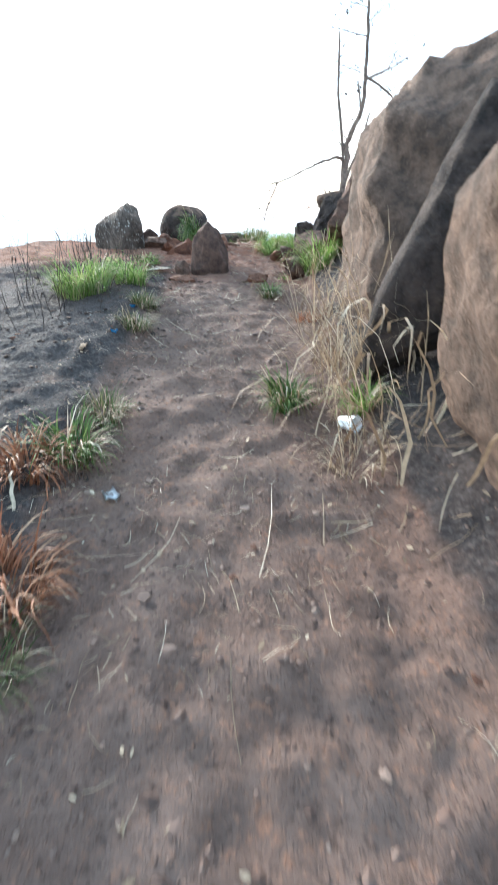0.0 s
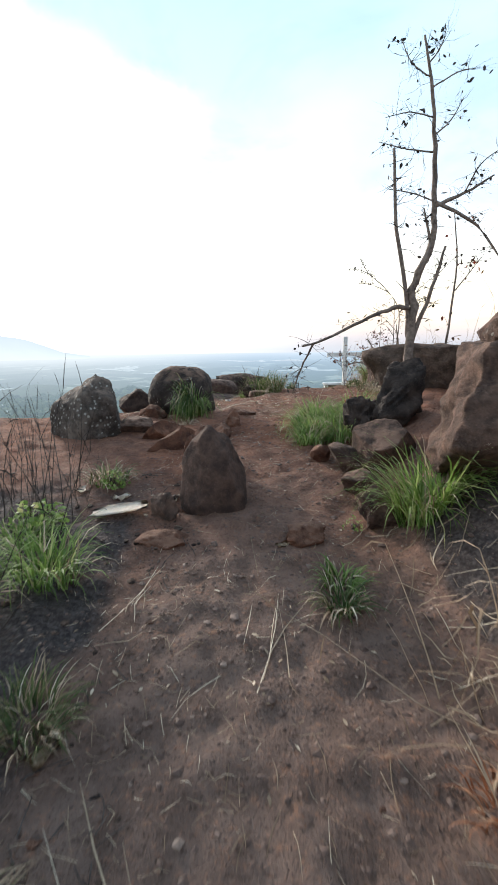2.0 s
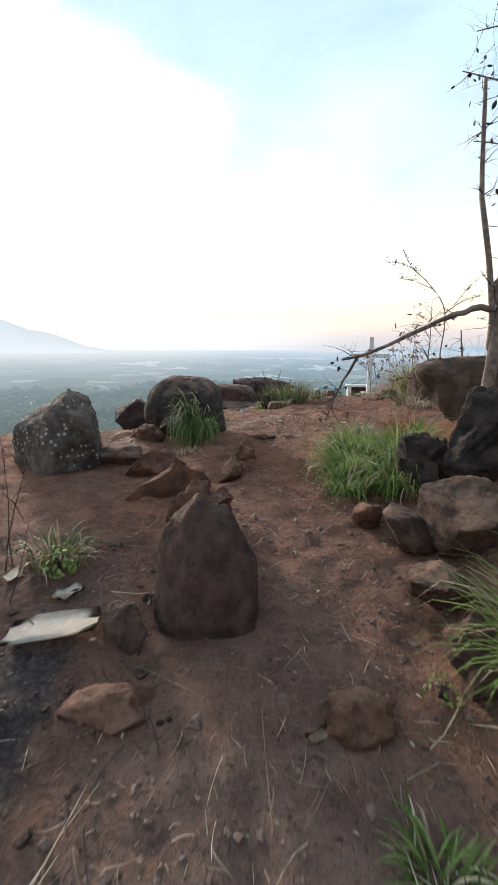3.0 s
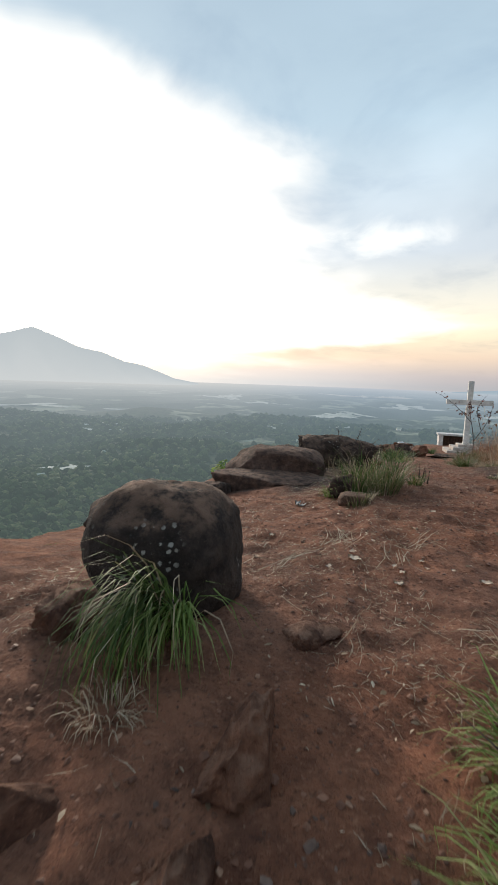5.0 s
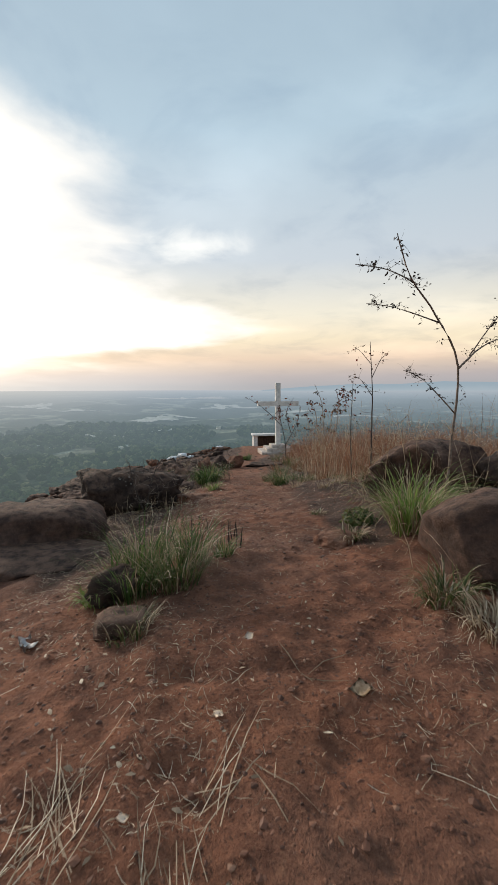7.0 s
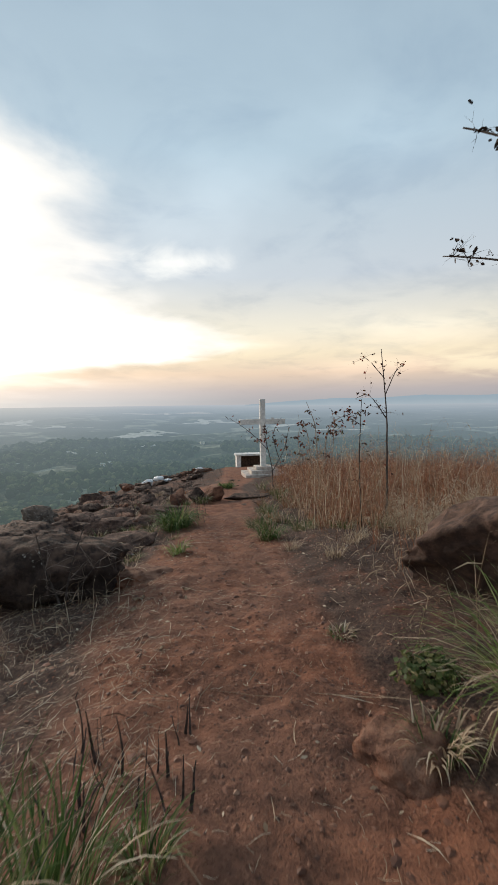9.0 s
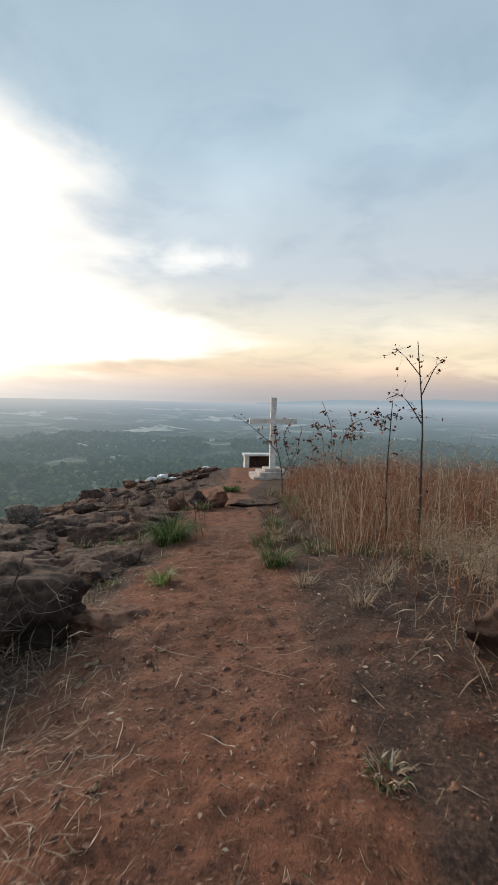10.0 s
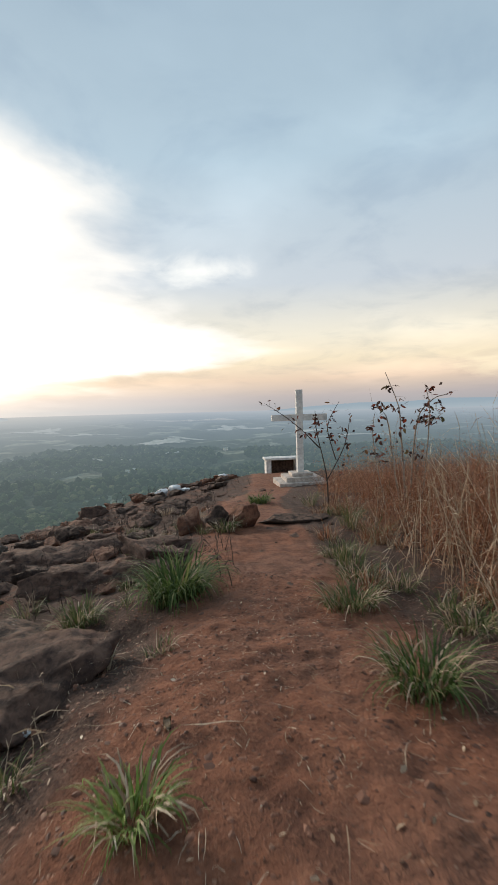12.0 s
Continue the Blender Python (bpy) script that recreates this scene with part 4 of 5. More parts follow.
fallen_reeds(2, 26, (.40, .85, 3.0, 5.0), (.4, .9), .014, "broad bleached dead reeds bent over on the bank", head=3.9)
fallen_reeds(3, 14, (-1.5, -.95, .8, 2.2), (.3, .6), .014, "dead reeds at the edge of burnt ground")


def limb(name, points, thick, thin, mat, parent, seed, sides=7, rough_by=0.05):
    """A tapering round limb along a bent line."""
    rnd = random.Random(seed)
    pts = [Vector(p) for p in points]
    line = []
    for i in range(len(pts) - 1):
        a, b = pts[i], pts[i + 1]
        prev, nxt = pts[max(0, i - 1)], pts[min(len(pts) - 1, i + 2)]
        for k in range(4):
            t = k / 4
            m0, m1 = (b - prev) / 2, (nxt - a) / 2
            line.append((2 * t**3 - 3 * t**2 + 1) * a + (t**3 - 2 * t**2 + t) * m0 + (-2 * t**3 + 3 * t**2) * b + (t**3 - t**2) * m1)
    line.append(pts[-1])
    bm = bmesh.new()
    rings = []
    n = len(line)
    for i, p in enumerate(line):
        d = (line[min(n - 1, i + 1)] - line[max(0, i - 1)]).normalized()
        u = d.orthogonal().normalized()
        w = d.cross(u)
        r = thick + (thin - thick) * i / (n - 1)
        if 0 < i < n - 1:
            p = p + Vector((rnd.gauss(0, 1), rnd.gauss(0, 1), rnd.gauss(0, 1))) * r * 0.25
        rings.append([bm.verts.new(p + (u * math.cos(math.tau * k / sides) + w * math.sin(math.tau * k / sides)) * r * (1 + rnd.gauss(0, rough_by))) for k in range(sides)])
    for a, b in zip(rings, rings[1:]):
        for k in range(sides):
            bm.faces.new((a[k], a[(k + 1) % sides], b[(k + 1) % sides], b[k]))
    bm.faces.new(rings[0][::-1])
    bm.faces.new(rings[-1])
    return part(name, bm, mat, parent), line


def twig_fan(line, seed, count, length, thick, up=0.3, start=0.3):
    """Strips of fine twigs that leave a limb's line."""
    rnd = random.Random(seed)
    rows = []
    for _ in range(count):
        i = int(rnd.uniform(start, 1) * (len(line) - 1))
        p = line[i]
        d = Vector((rnd.gauss(0, 1), rnd.gauss(0, 1), rnd.gauss(up, .6))).normalized()
        ln = length * rnd.uniform(.4, 1.2)
        s = d.orthogonal().normalized() * thick
        q, mid, sd = p.copy(), [p.copy()], [s]
        for k in range(1, 4):
            d = (d + Vector((rnd.gauss(0, .3), rnd.gauss(0, .3), rnd.gauss(0, .2)))).normalized()
            q = q + d * ln / 3
            mid.append(q.copy())
            sd.append(s * (1 - k * .28))
        rows.append((mid, sd))
        if rnd.random() < .7:
            b = mid[1]
            e = (d + Vector((rnd.gauss(0, .8), rnd.gauss(0, .8), rnd.gauss(0, .5)))).normalized()
            rows.append(([b, b + e * ln * .35], [s * .7, s * .2]))
    return rows


def leaf_rows(line, seed, count, size, hang=0.6, reach=0.12, start=0.3):
    rnd = random.Random(seed)
    rows = []
    for _ in range(count):
        p = line[int(rnd.uniform(start, 1) * (len(line) - 1))] + Vector((rnd.gauss(0, reach), rnd.gauss(0, reach), rnd.gauss(0, reach)))
        d = Vector((rnd.gauss(0, 1), rnd.gauss(0, 1), rnd.gauss(-hang, .6))).normalized()
        s = d.cross(Vector((rnd.gauss(0, 1), rnd.gauss(0, 1), rnd.gauss(0, 1)))).normalized()
        ln, w = size * rnd.uniform(.6, 1.3), size * rnd.uniform(.14, .32)
        rows.append(([p, p + d * ln * .35, p + d * ln * .7, p + d * ln], [s * w * .15, s * w, s * w * .8, s * w * .05]))
    return rows


def tree(name, x, y, label, limbs, fine, leaves, mat=None, leaf_mat=None, seed=1, twig_mat=None):
    """limbs: (points from the foot, thick, thin). fine: twigs a limb, their length. leaves: count a limb, size."""
    root = tagged(new(name), label, "tree")
    root.location = (x, y, ground_z(x, y) - 0.03)
    twigs, leaf = [], []
    for i, (pts, thick, thin) in enumerate(limbs):
        _, line = limb("trunk" if i == 0 else "limb", pts, thick, thin, mat or BARK, root, seed + i)
        fan = twig_fan(line, seed * 31 + i, fine[0], fine[1], max(.0035, thin * .5))
        twigs += fan
        if leaves[0]:
            leaf += leaf_rows([p for mid, _ in fan for p in mid[1:]], seed * 17 + i, leaves[0], leaves[1], reach=.012, start=0)
    t = new("brushwood", mesh_of("brushwood", *strips(twigs), twig_mat or TWIG))
    t.parent = root
    tagged(t, kind="stuff")
    if leaf:
        c = new("crown", mesh_of("crown", *strips(leaf), leaf_mat or RED_LEAF))
        c.parent = root
        tagged(c, "sparse shrivelled leaves", kind="stuff")
    return root


# the dead tree on the rocks above the climb
tree("dead_tree", 1.10, 8.1, "bare grey-brown dead tree standing among rocks", [
    ([(0, 0, 0), (.03, 0, .9), (.04, 0, 1.25), (.17, 0, 1.6), (.19, .02, 1.97), (.15, 0, 2.5), (.08, 0, 3.05), (.0, .03, 3.45)], .050, .010),
    ([(.0, .02, .7), (-.02, 0, 1.0), (-.17, .02, 1.78), (-.24, 0, 2.5)], .030, .012),
    ([(-.02, -.02, 1.0), (-.25, -.05, .98), (-.5, -.1, .86), (-.9, -.15, .68), (-1.12, -.1, .62)], .026, .008),
    ([(-1.0, -.12, .65), (-1.12, .05, .38), (-1.2, .2, .1)], .012, .005),
    ([(.03, 0, .65), (.2, -.03, 1.18), (.30, -.05, 1.58)], .026, .012),
    ([(.19, 0, 1.97), (.5, .1, 2.1), (.8, .15, 2.28)], .022, .007),
    ([(.19, 0, 2.0), (.57, -.1, 1.75), (.85, -.15, 1.35)], .020, .006),
    ([(.17, 0, 1.62), (.08, 0, 1.95)], .016, .008),
    ([(.15, 0, 2.45), (-.1, .04, 2.5), (-.38, .06, 2.58)], .009, .003), ([(.12, 0, 2.75), (-.12, -.05, 2.78), (-.36, -.1, 2.72)], .008, .003),
    ([(.14, 0, 2.6), (.3, .05, 2.74), (.42, .08, 2.95)], .009, .003), ([(.09, 0, 3.0), (.3, -.04, 3.1), (.46, -.05, 3.12)], .008, .003),
    ([(.06, 0, 3.1), (-.12, 0, 3.22), (-.22, 0, 3.42)], .008, .003), ([(.04, 0, 3.2), (.16, .03, 3.36), (.2, .05, 3.5)], .008, .003),
    ([(.19, 0, 2.0), (-.02, .04, 2.1), (-.25, .1, 2.16)], .008, .003), ([(.5, .1, 2.1), (.62, .05, 2.35), (.86, .1, 2.52)], .009, .003)], (26, .26), (13, .05), leaf_mat=TWIG, seed=3)
tree("thin_tree", 1.75, 8.9, "thin bare sapling behind the rocks", [
    ([(0, 0, 0), (.05, 0, .8), (.1, 0, 1.5), (.02, 0, 2.1)], .018, .005),
    ([(.1, 0, 1.2), (.4, 0, 1.6)], .008, .003)], (14, .3), (26, .05), seed=5)
tree("thorn_shrub", 1.25, 9.35, "bare twiggy shrub behind the rocks", [
    ([(0, 0, 0), (-.12, 0, .45), (-.3, 0, .8)], .02, .006), ([(0, 0, 0), (.1, 0, .5), (.05, 0, 1.0)], .02, .006),
    ([(0, 0, .2), (-.35, .1, .5), (-.6, .1, .45)], .014, .004)], (16, .32), (14, .05), seed=6)
# the leaning thorny sapling halfway along
tree("thorn_sapling", 2.55, 14.1, "leaning bare sapling with thin feathery twigs", [
    ([(0, 0, 0), (.02, -.05, .9), (.02, -.1, 1.68), (-.35, -.3, 2.15), (-.8, -.65, 2.42), (-1.05, -.9, 2.7)], .016, .004),
    ([(-.7, -.58, 2.38), (-.95, -.5, 2.52), (-1.25, -.5, 2.56)], .007, .003),
    ([(-.3, -.26, 2.1), (-.6, .1, 2.3), (-.85, .25, 2.36)], .008, .003),
    ([(.02, -.1, 1.66), (.4, .1, 1.9), (.85, .3, 2.05)], .012, .004),
    ([(.2, 0, 1.8), (.5, 0, 2.2), (.9, .1, 2.5)], .007, .003),
    ([(.02, -.08, 1.2), (-.3, 0, 1.55), (-.5, .05, 1.65)], .008, .003)], (30, .14), (60, .032), leaf_mat=TWIG, seed=7)
# saplings with shrivelled leaves over the dry grass
tree("sapling", 3.78, 19.2, "slender brown sapling with a few dark leaves", [
    ([(0, 0, 0), (.05, .1, 1.0), (.12, .3, 2.0), (.2, .7, 3.15)], .024, .006),
    ([(.12, .3, 1.9), (-.2, .3, 2.3), (-.45, .3, 2.25)], .010, .003),
    ([(.14, .4, 2.3), (.4, .5, 2.75), (.6, .6, 2.85)], .010, .003),
    ([(.18, .5, 2.6), (-.1, .6, 2.95), (-.25, .6, 3.0)], .008, .003)], (9, .3), (20, .055), mat=TWIG, seed=8)
tree("sapling", 3.5, 19.6, "thin brown sapling with dark clustered leaves", [
    ([(0, 0, 0), (-.05, 0, 1.2), (-.02, 0, 2.35)], .018, .005),
    ([(-.03, 0, 1.9), (-.35, 0, 2.1)], .007, .003)], (10, .24), (55, .06), mat=TWIG, seed=9)
tree("sapling", 4.55, 25.3, "pale-stemmed sapling with red and dark leaves", [
    ([(0, 0, 0), (-.05, 0, 1.1), (-.1, 0, 1.7), (-.15, 0, 2.3), (-.42, 0, 2.95)], .024, .007),
    ([(.1, .1, 0), (.18, .1, 1.0), (.3, .1, 2.0), (.62, .1, 2.4), (.95, .1, 2.5)], .022, .006),
    ([(-.12, -.1, 0), (-.3, -.1, 1.2), (-.45, -.1, 2.1), (-.75, -.1, 2.3)], .020, .006),
    ([(.22, -.15, 0), (.35, -.15, 1.2), (.42, -.15, 2.2), (.35, -.1, 2.7)], .018, .006),
    ([(-.3, .15, 0), (-.5, .15, .9), (-.62, .15, 1.7), (-.6, .1, 2.15)], .016, .005),
    ([(.3, .1, 2.0), (.5, .05, 1.95), (.78, 0, 2.12)], .010, .004)], (12, .32), (38, .11), mat=PALE_BARK, twig_mat=PALE_BARK, seed=10)
tree("sapling", 3.50, 27.2, "thin shrub with dark leaves before the cross", [
    ([(0, 0, 0), (-.05, 0, 1.0), (-.25, 0, 1.9), (-.3, 0, 2.5)], .020, .006),
    ([(-.05, 0, .8), (.4, 0, 1.6), (.55, 0, 2.3)], .016, .006),
    ([(-.2, 0, 1.6), (-.8, 0, 2.2), (-1.5, 0, 2.7)], .016, .004),
    ([(.2, 0, 1.3), (.0, 0, 2.1), (.3, 0, 2.7)], .014, .004)], (13, .4), (34, .11), mat=TWIG, seed=11)
tree("shrub", -.95, 16.7, "dark leafless bush at the ridge edge", [
    ([(0, 0, 0), (.1, 0, .45), (.25, 0, .9)], .014, .004), ([(0, 0, 0), (-.15, 0, .45), (-.22, 0, .85)], .014, .004), ([(0, 0, 0), (.3, .1, .4), (.55, .1, .65)], .008, .003)], (24, .3), (0, 0), seed=12, mat=TWIG, twig_mat=BARK)


def leafy_bush(x, y, size, count, label, seed, mat):
    rnd = random.Random(seed)
    rows = []
    for _ in range(count):
        d = Vector((rnd.gauss(0, 1), rnd.gauss(0, 1), abs(rnd.gauss(0.2, .8)))).normalized() * size * rnd.uniform(.35, 1) ** .6
        p = d + Vector((0, 0, .01))
        w = Vector((rnd.gauss(0, 1), rnd.gauss(0, 1), rnd.gauss(.2, .6))).normalized()
        s = w.cross(d).normalized() * size * .09
        ln = size * rnd.uniform(.15, .28)
        rows.append(([p, p + w * ln * .5, p + w * ln], [s * .3, s, s * .1]))
    root = tagged(new("leafy_bush", mesh_of("leafy_bush", *strips(rows), mat)), label, "bush")
    root.location = (x, y, ground_z(x, y))
    st = new("stems", mesh_of("stems", *strips([blade(rnd, (0, 0, -.02), rnd.uniform(0, 6.28), size, .01, .5) for _ in range(14)]), TWIG))
    st.parent = root
    return root


leafy_bush(1.68, 14.35, .20, 420, "small dark green leafy bush by the path", 1, DULL)
leafy_bush(-1.9, 5.95, .20, 160, "small broad-leaved green plant on burnt ground", 2, GREEN)
leafy_bush(-1.62, 6.62, .14, 90, "small broad-leaved green plant by paper litter", 3, GREEN)
leafy_bush(.2, 6.0, .08, 50, "tiny green seedling in the path's bank", 4, GREEN)
leafy_bush(-3.4, 16.2, .35, 220, "bright green shrub at the slope's edge", 5, GREEN)

# ---- the cross, its plinth and the stone table ----
def box(bm, x0, x1, y0, y1, z0, z1, bevel=0.012, worn=0.0, seed=0):
    made = bmesh.ops.create_cube(bm, size=1)["verts"]
    for v in made:
        v.co = Vector((x0 + (v.co.x + .5) * (x1 - x0), y0 + (v.co.y + .5) * (y1 - y0), z0 + (v.co.z + .5) * (z1 - z0)))
    edges = list({e for v in made for e in v.link_edges})
    bmesh.ops.bevel(bm, geom=edges, offset=bevel, segments=2, affect="EDGES", profile=0.6)


def build_cross(x, y):
    z = ground_z(x, y) - .12
    root = tagged(new("cross"), "weathered whitewashed concrete cross on a stepped plinth", "cross")
    root.location = (x, y, z)
    bm = bmesh.new()
    box(bm, -.15, .15, -.14, .14, .62, 4.45, .02)
    part("post", bm, PAINT, root, smooth=False)
    bm = bmesh.new()
    box(bm, -1.3, -.153, -.12, .12, 3.02, 3.32, .02)
    part("arm", bm, PAINT, root, smooth=False)
    bm = bmesh.new()
    box(bm, .153, 1.3, -.12, .12, 3.02, 3.32, .02)
    part("arm", bm, PAINT, root, smooth=False)
    for i, (w, d, a, b) in enumerate(((1.15, 1.0, 0, .26), (.8, .75, .262, .46), (.48, .48, .462, .62))):
        bm = bmesh.new()
        box(bm, -w, w, -d, d, a - (.2 if i == 0 else 0), b, .02)
        part("plinth_step", bm, PLINTH, root, smooth=False)
    return root


def build_table(x, y):
    root = tagged(new("altar_table"), "whitewashed concrete slab table on two side walls", "table")
    root.location = (x, y, ground_z(x, y) - .05)
    bm = bmesh.new()
    box(bm, -1.15, 1.15, -.5, .5, .90, 1.03, .015)
    part("slab", bm, PAINT, root, smooth=False)
    for a, b in ((-1.05, -.75), (.75, 1.05)):
        bm = bmesh.new()
        box(bm, a, b, -.42, .42, 0, .898, .015)
        part("side_wall", bm, PAINT, root, smooth=False)
    bm = bmesh.new()
    box(bm, -.748, .748, .30, .40, 0, .80, .015)
    part("back_wall", bm, ROCK_BROWN, root, "bare dark back wall", smooth=False)
    return root


build_cross(5.05, 37.3)
build_table(5.35, 43.6)


def sack(x, y, size, seed, label):
    bm = rock_bmesh(size, seed, facets=.2, lumps=.5, power=2.0, detail=3)
    ob = tagged(new("plastic_sack", finish("plastic_sack", bm, SHEET)), label, "litter")
    ob.location = (x, y, ground_z(x, y) - .02)


SHEET = plain_material("white_plastic", (0.68, 0.68, 0.68), (0.86, 0.86, 0.86), 10, 0.45, .002)
BLUE = plain_material("blue_plastic", (0.03, 0.16, 0.34), (0.06, 0.28, 0.50), 10, 0.4, .002)
LEAF = plain_material("dead_leaf", (0.30, 0.20, 0.12), (0.52, 0.40, 0.28), 40, 0.8, .001)
sack(-1.75, 41.0, (.75, .6, .5), 5, "white plastic sack lying on the ridge")
sack(-1.05, 41.0, (.7, .6, .55), 6, "white plastic sack lying on the ridge")
sack(-.45, 40.8, (.5, .4, .2), 7, "crumpled white plastic sheet on the ridge")
sack(1.75, 43.2, (.75, .4, .45), 8, "pale sack lying near the stone table")


# ---- litter on the path ----
def scrap(name, x, y, w, d, mat, label, seed, turn=None, curl=.12, lift=.010, category="litter", group=""):
    """A thin crumpled sheet with an uneven outline, lying on the soil."""
    rnd = random.Random(seed)
    bm = bmesh.new()
    n = 5
    grid = []
    for j in range(n):
        row = []
        for i in range(n):
            u, v = i / (n - 1) - .5, j / (n - 1) - .5
            edge = 1 + rnd.gauss(0, .06)
            row.append(bm.verts.new((u * w * edge, v * d * edge, lift + curl * min(w, d) * (noise.noise(Vector((u * 3 + seed, v * 3, seed))) + .8 * (u * u + v * v)))))
        grid.append(row)
    for j in range(n - 1):
        for i in range(n - 1):
            bm.faces.new((grid[j][i], grid[j][i + 1], grid[j + 1][i + 1], grid[j + 1][i]))
    bmesh.ops.solidify(bm, geom=bm.faces[:], thickness=.0015)
    ob = tagged(new(name, finish(name, bm, mat)), label, category, group)
    ob.matrix_world = pose(x, y, ground_z(x, y), rnd.uniform(-6, 6), rnd.uniform(-6, 6), rnd.uniform(0, 360) if turn is None else turn)
    return ob


pieces = random.Random(9)
for i, (x, y, w) in enumerate(((.16, 12.1, .10), (-.57, 10.74, .08), (-.22, 10.49, .08), (-.25, 10.29, .09), (.29, 10.44, .11), (-1.28, 11.11, .08), (-.07, 10.78, .07), (-.72, 10.47, .08),
                              (-.06, 11.5, .08), (-.42, 11.04, .06), (-.27, 10.59, .06), (-1.19, 13.55, .07), (.54, 10.5, .08), (.13, 10.65, .05), (-.55, 10.63, .13), (-.04, 10.66, .06))):
    scrap("paper_scrap", x, y, w * .68, w * .68 * pieces.uniform(.55, .9), PAPER, "torn dirty white paper scrap on red soil", 20 + i, curl=.3, group="paper scraps on the path")
scrap("paper_scrap", .65, 11.57, .12, .08, LEAF, "brown scrap of card on red soil", 41)
scrap("plastic_wrapper", -1.25, 12.5, .16, .08, SHEET, "crumpled white and dark wrapper on red soil", 42, curl=.6)
scrap("paper_sheet", -1.42, 6.17, .40, .20, PAPER, "torn dirty white paper sheet on burnt ground", 43, turn=14, curl=.08, lift=.03)
scrap("paper_sheet", -1.50, 6.46, .08, .16, PAPER, "crumpled white paper beside a torn sheet", 44, turn=-20, curl=.5)
scrap("paper_sheet", -1.86, 6.56, .16, .08, PAPER, "crumpled white paper on burnt ground", 45, curl=.3)
scrap("plastic_scrap", -1.26, 4.34, .05, .05, BLUE, "blue plastic scrap on burnt ground", 46, curl=.6)
scrap("plastic_scrap", -1.24, 3.69, .06, .05, BLUE, "blue plastic scrap on burnt ground", 47, curl=.6)
for i, (x, y, w) in enumerate(((-1.36, 3.3, .12), (-1.54, 3.41, .07), (-1.12, 4.51, .10), (-1.11, 4.42, .12), (.29, 16.23, .07), (-.2, 16.17, .09), (.31, 16.5, .08), (-.16, 16.4, .12), (.29, 18.83, .08),
                              (-.27, 5.8, .09), (.9, 16.6, .06), (.1, 15.2, .06), (1.2, 17.3, .08), (-.55, 16.9, .09))):
    scrap("dead_leaf", x, y, w, w * .45, LEAF, "curled pale dead leaf on the ground", 50 + i, curl=.5, category="leaf", group="dead leaves on the ground")
scrap("plastic_scrap", -.70, 1.78, .09, .06, SHEET, "crumpled pale plastic on the path's edge", 72, curl=.6)
scrap("plastic_scrap", -.51, 19.2, .05, .05, SHEET, "white plastic scrap on dark soil", 70, curl=.5)
scrap("plastic_scrap", .56, 8.78, .1, .09, SHEET, "white plastic scrap on the dark bank", 71, curl=.6)


def build_cup(x, y):
    bm = bmesh.new()
    rings = []
    for i, (r, z) in enumerate(((.0, 0), (.032, 0), (.035, .02), (.040, .06), (.046, .11), (.050, .118), (.046, .116), (.036, .06), (.030, .012), (.0, .01))):
        rings.append([bm.verts.new((r * math.cos(math.tau * k / 20) * (1 + .12 * math.sin(k * 1.7)), r * math.sin(math.tau * k / 20), z)) for k in range(20)] if r else [bm.verts.new((0, 0, z))])
    for a, b in zip(rings, rings[1:]):
        for k in range(20):
            q = [a[k % len(a)], a[(k + 1) % len(a)], b[(k + 1) % len(b)], b[k % len(b)]]
            q = list(dict.fromkeys(q))
            if len(q) > 2:
                bm.faces.new(q)
    ob = tagged(new("plastic_cup", finish("plastic_cup", bm, SHEET)), "crushed white plastic cup lying in dry grass", "cup")
    ob.matrix_world = pose(x, y, ground_z(x, y) + .045, 78, 10, 40)


build_cup(.46, 2.45)


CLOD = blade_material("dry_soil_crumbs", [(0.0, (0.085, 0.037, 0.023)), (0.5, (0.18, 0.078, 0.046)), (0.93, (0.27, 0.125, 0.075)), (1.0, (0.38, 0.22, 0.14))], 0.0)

CLOD_BROWN = blade_material("brown_soil_crumbs", [(0.0, (0.075, 0.045, 0.034)), (0.5, (0.145, 0.090, 0.068)), (0.93, (0.21, 0.135, 0.102)), (1.0, (0.30, 0.21, 0.16))], 0.0)


# ---- loose straw, clods and pebbles ----
def straw_litter(seed, count, area, length, label, mat, thick=.0018, keep=None, way=None):
    rnd = random.Random(seed)
    rows = []
    while len(rows) < count:
        x, y = rnd.uniform(area[0], area[1]), rnd.uniform(area[2], area[3])
        if keep and noise.noise(Vector((x * .9, y * .9, seed))) < keep + rnd.uniform(-.2, .2):
            continue
        a, ln = rnd.uniform(0, math.tau) if way is None else way + rnd.gauss(0, .22), rnd.uniform(*length) * rnd.uniform(.4, 1)
        bend = rnd.gauss(0, .22)
        mid, sd = [], []
        for k in range(4):
            f = k / 3 - .5
            px, py = x + math.cos(a + bend * f) * ln * f, y + math.sin(a + bend * f) * ln * f
            mid.append(Vector((px, py, ground_z(px, py) + .006 + abs(rnd.gauss(0, .006)))))
            sd.append(Vector((-math.sin(a), math.cos(a), rnd.gauss(0, .4))) * thick * rnd.uniform(.6, 1.3) * (1 if k < 3 else .4))
        rows.append((mid, sd))
    tagged(new("straw_litter", mesh_of("straw_litter", *strips(rows), mat)), label, "straw", kind="stuff")


straw_litter(1, 3600, (-2.6, 1.6, 9.0, 12.8), (.02, .12), "pale straw scattered on red soil", STRAW, .0014, keep=.02)
straw_litter(2, 2000, (-1.4, .9, .2, 8.8), (.03, .16), "pale straw scattered on the brown path", STRAW, .0012, keep=-.1)
straw_litter(3, 3000, (-1.6, 2.6, 12.4, 21), (.02, .13), "pale straw scattered along the path", STRAW, .0013, keep=.0)
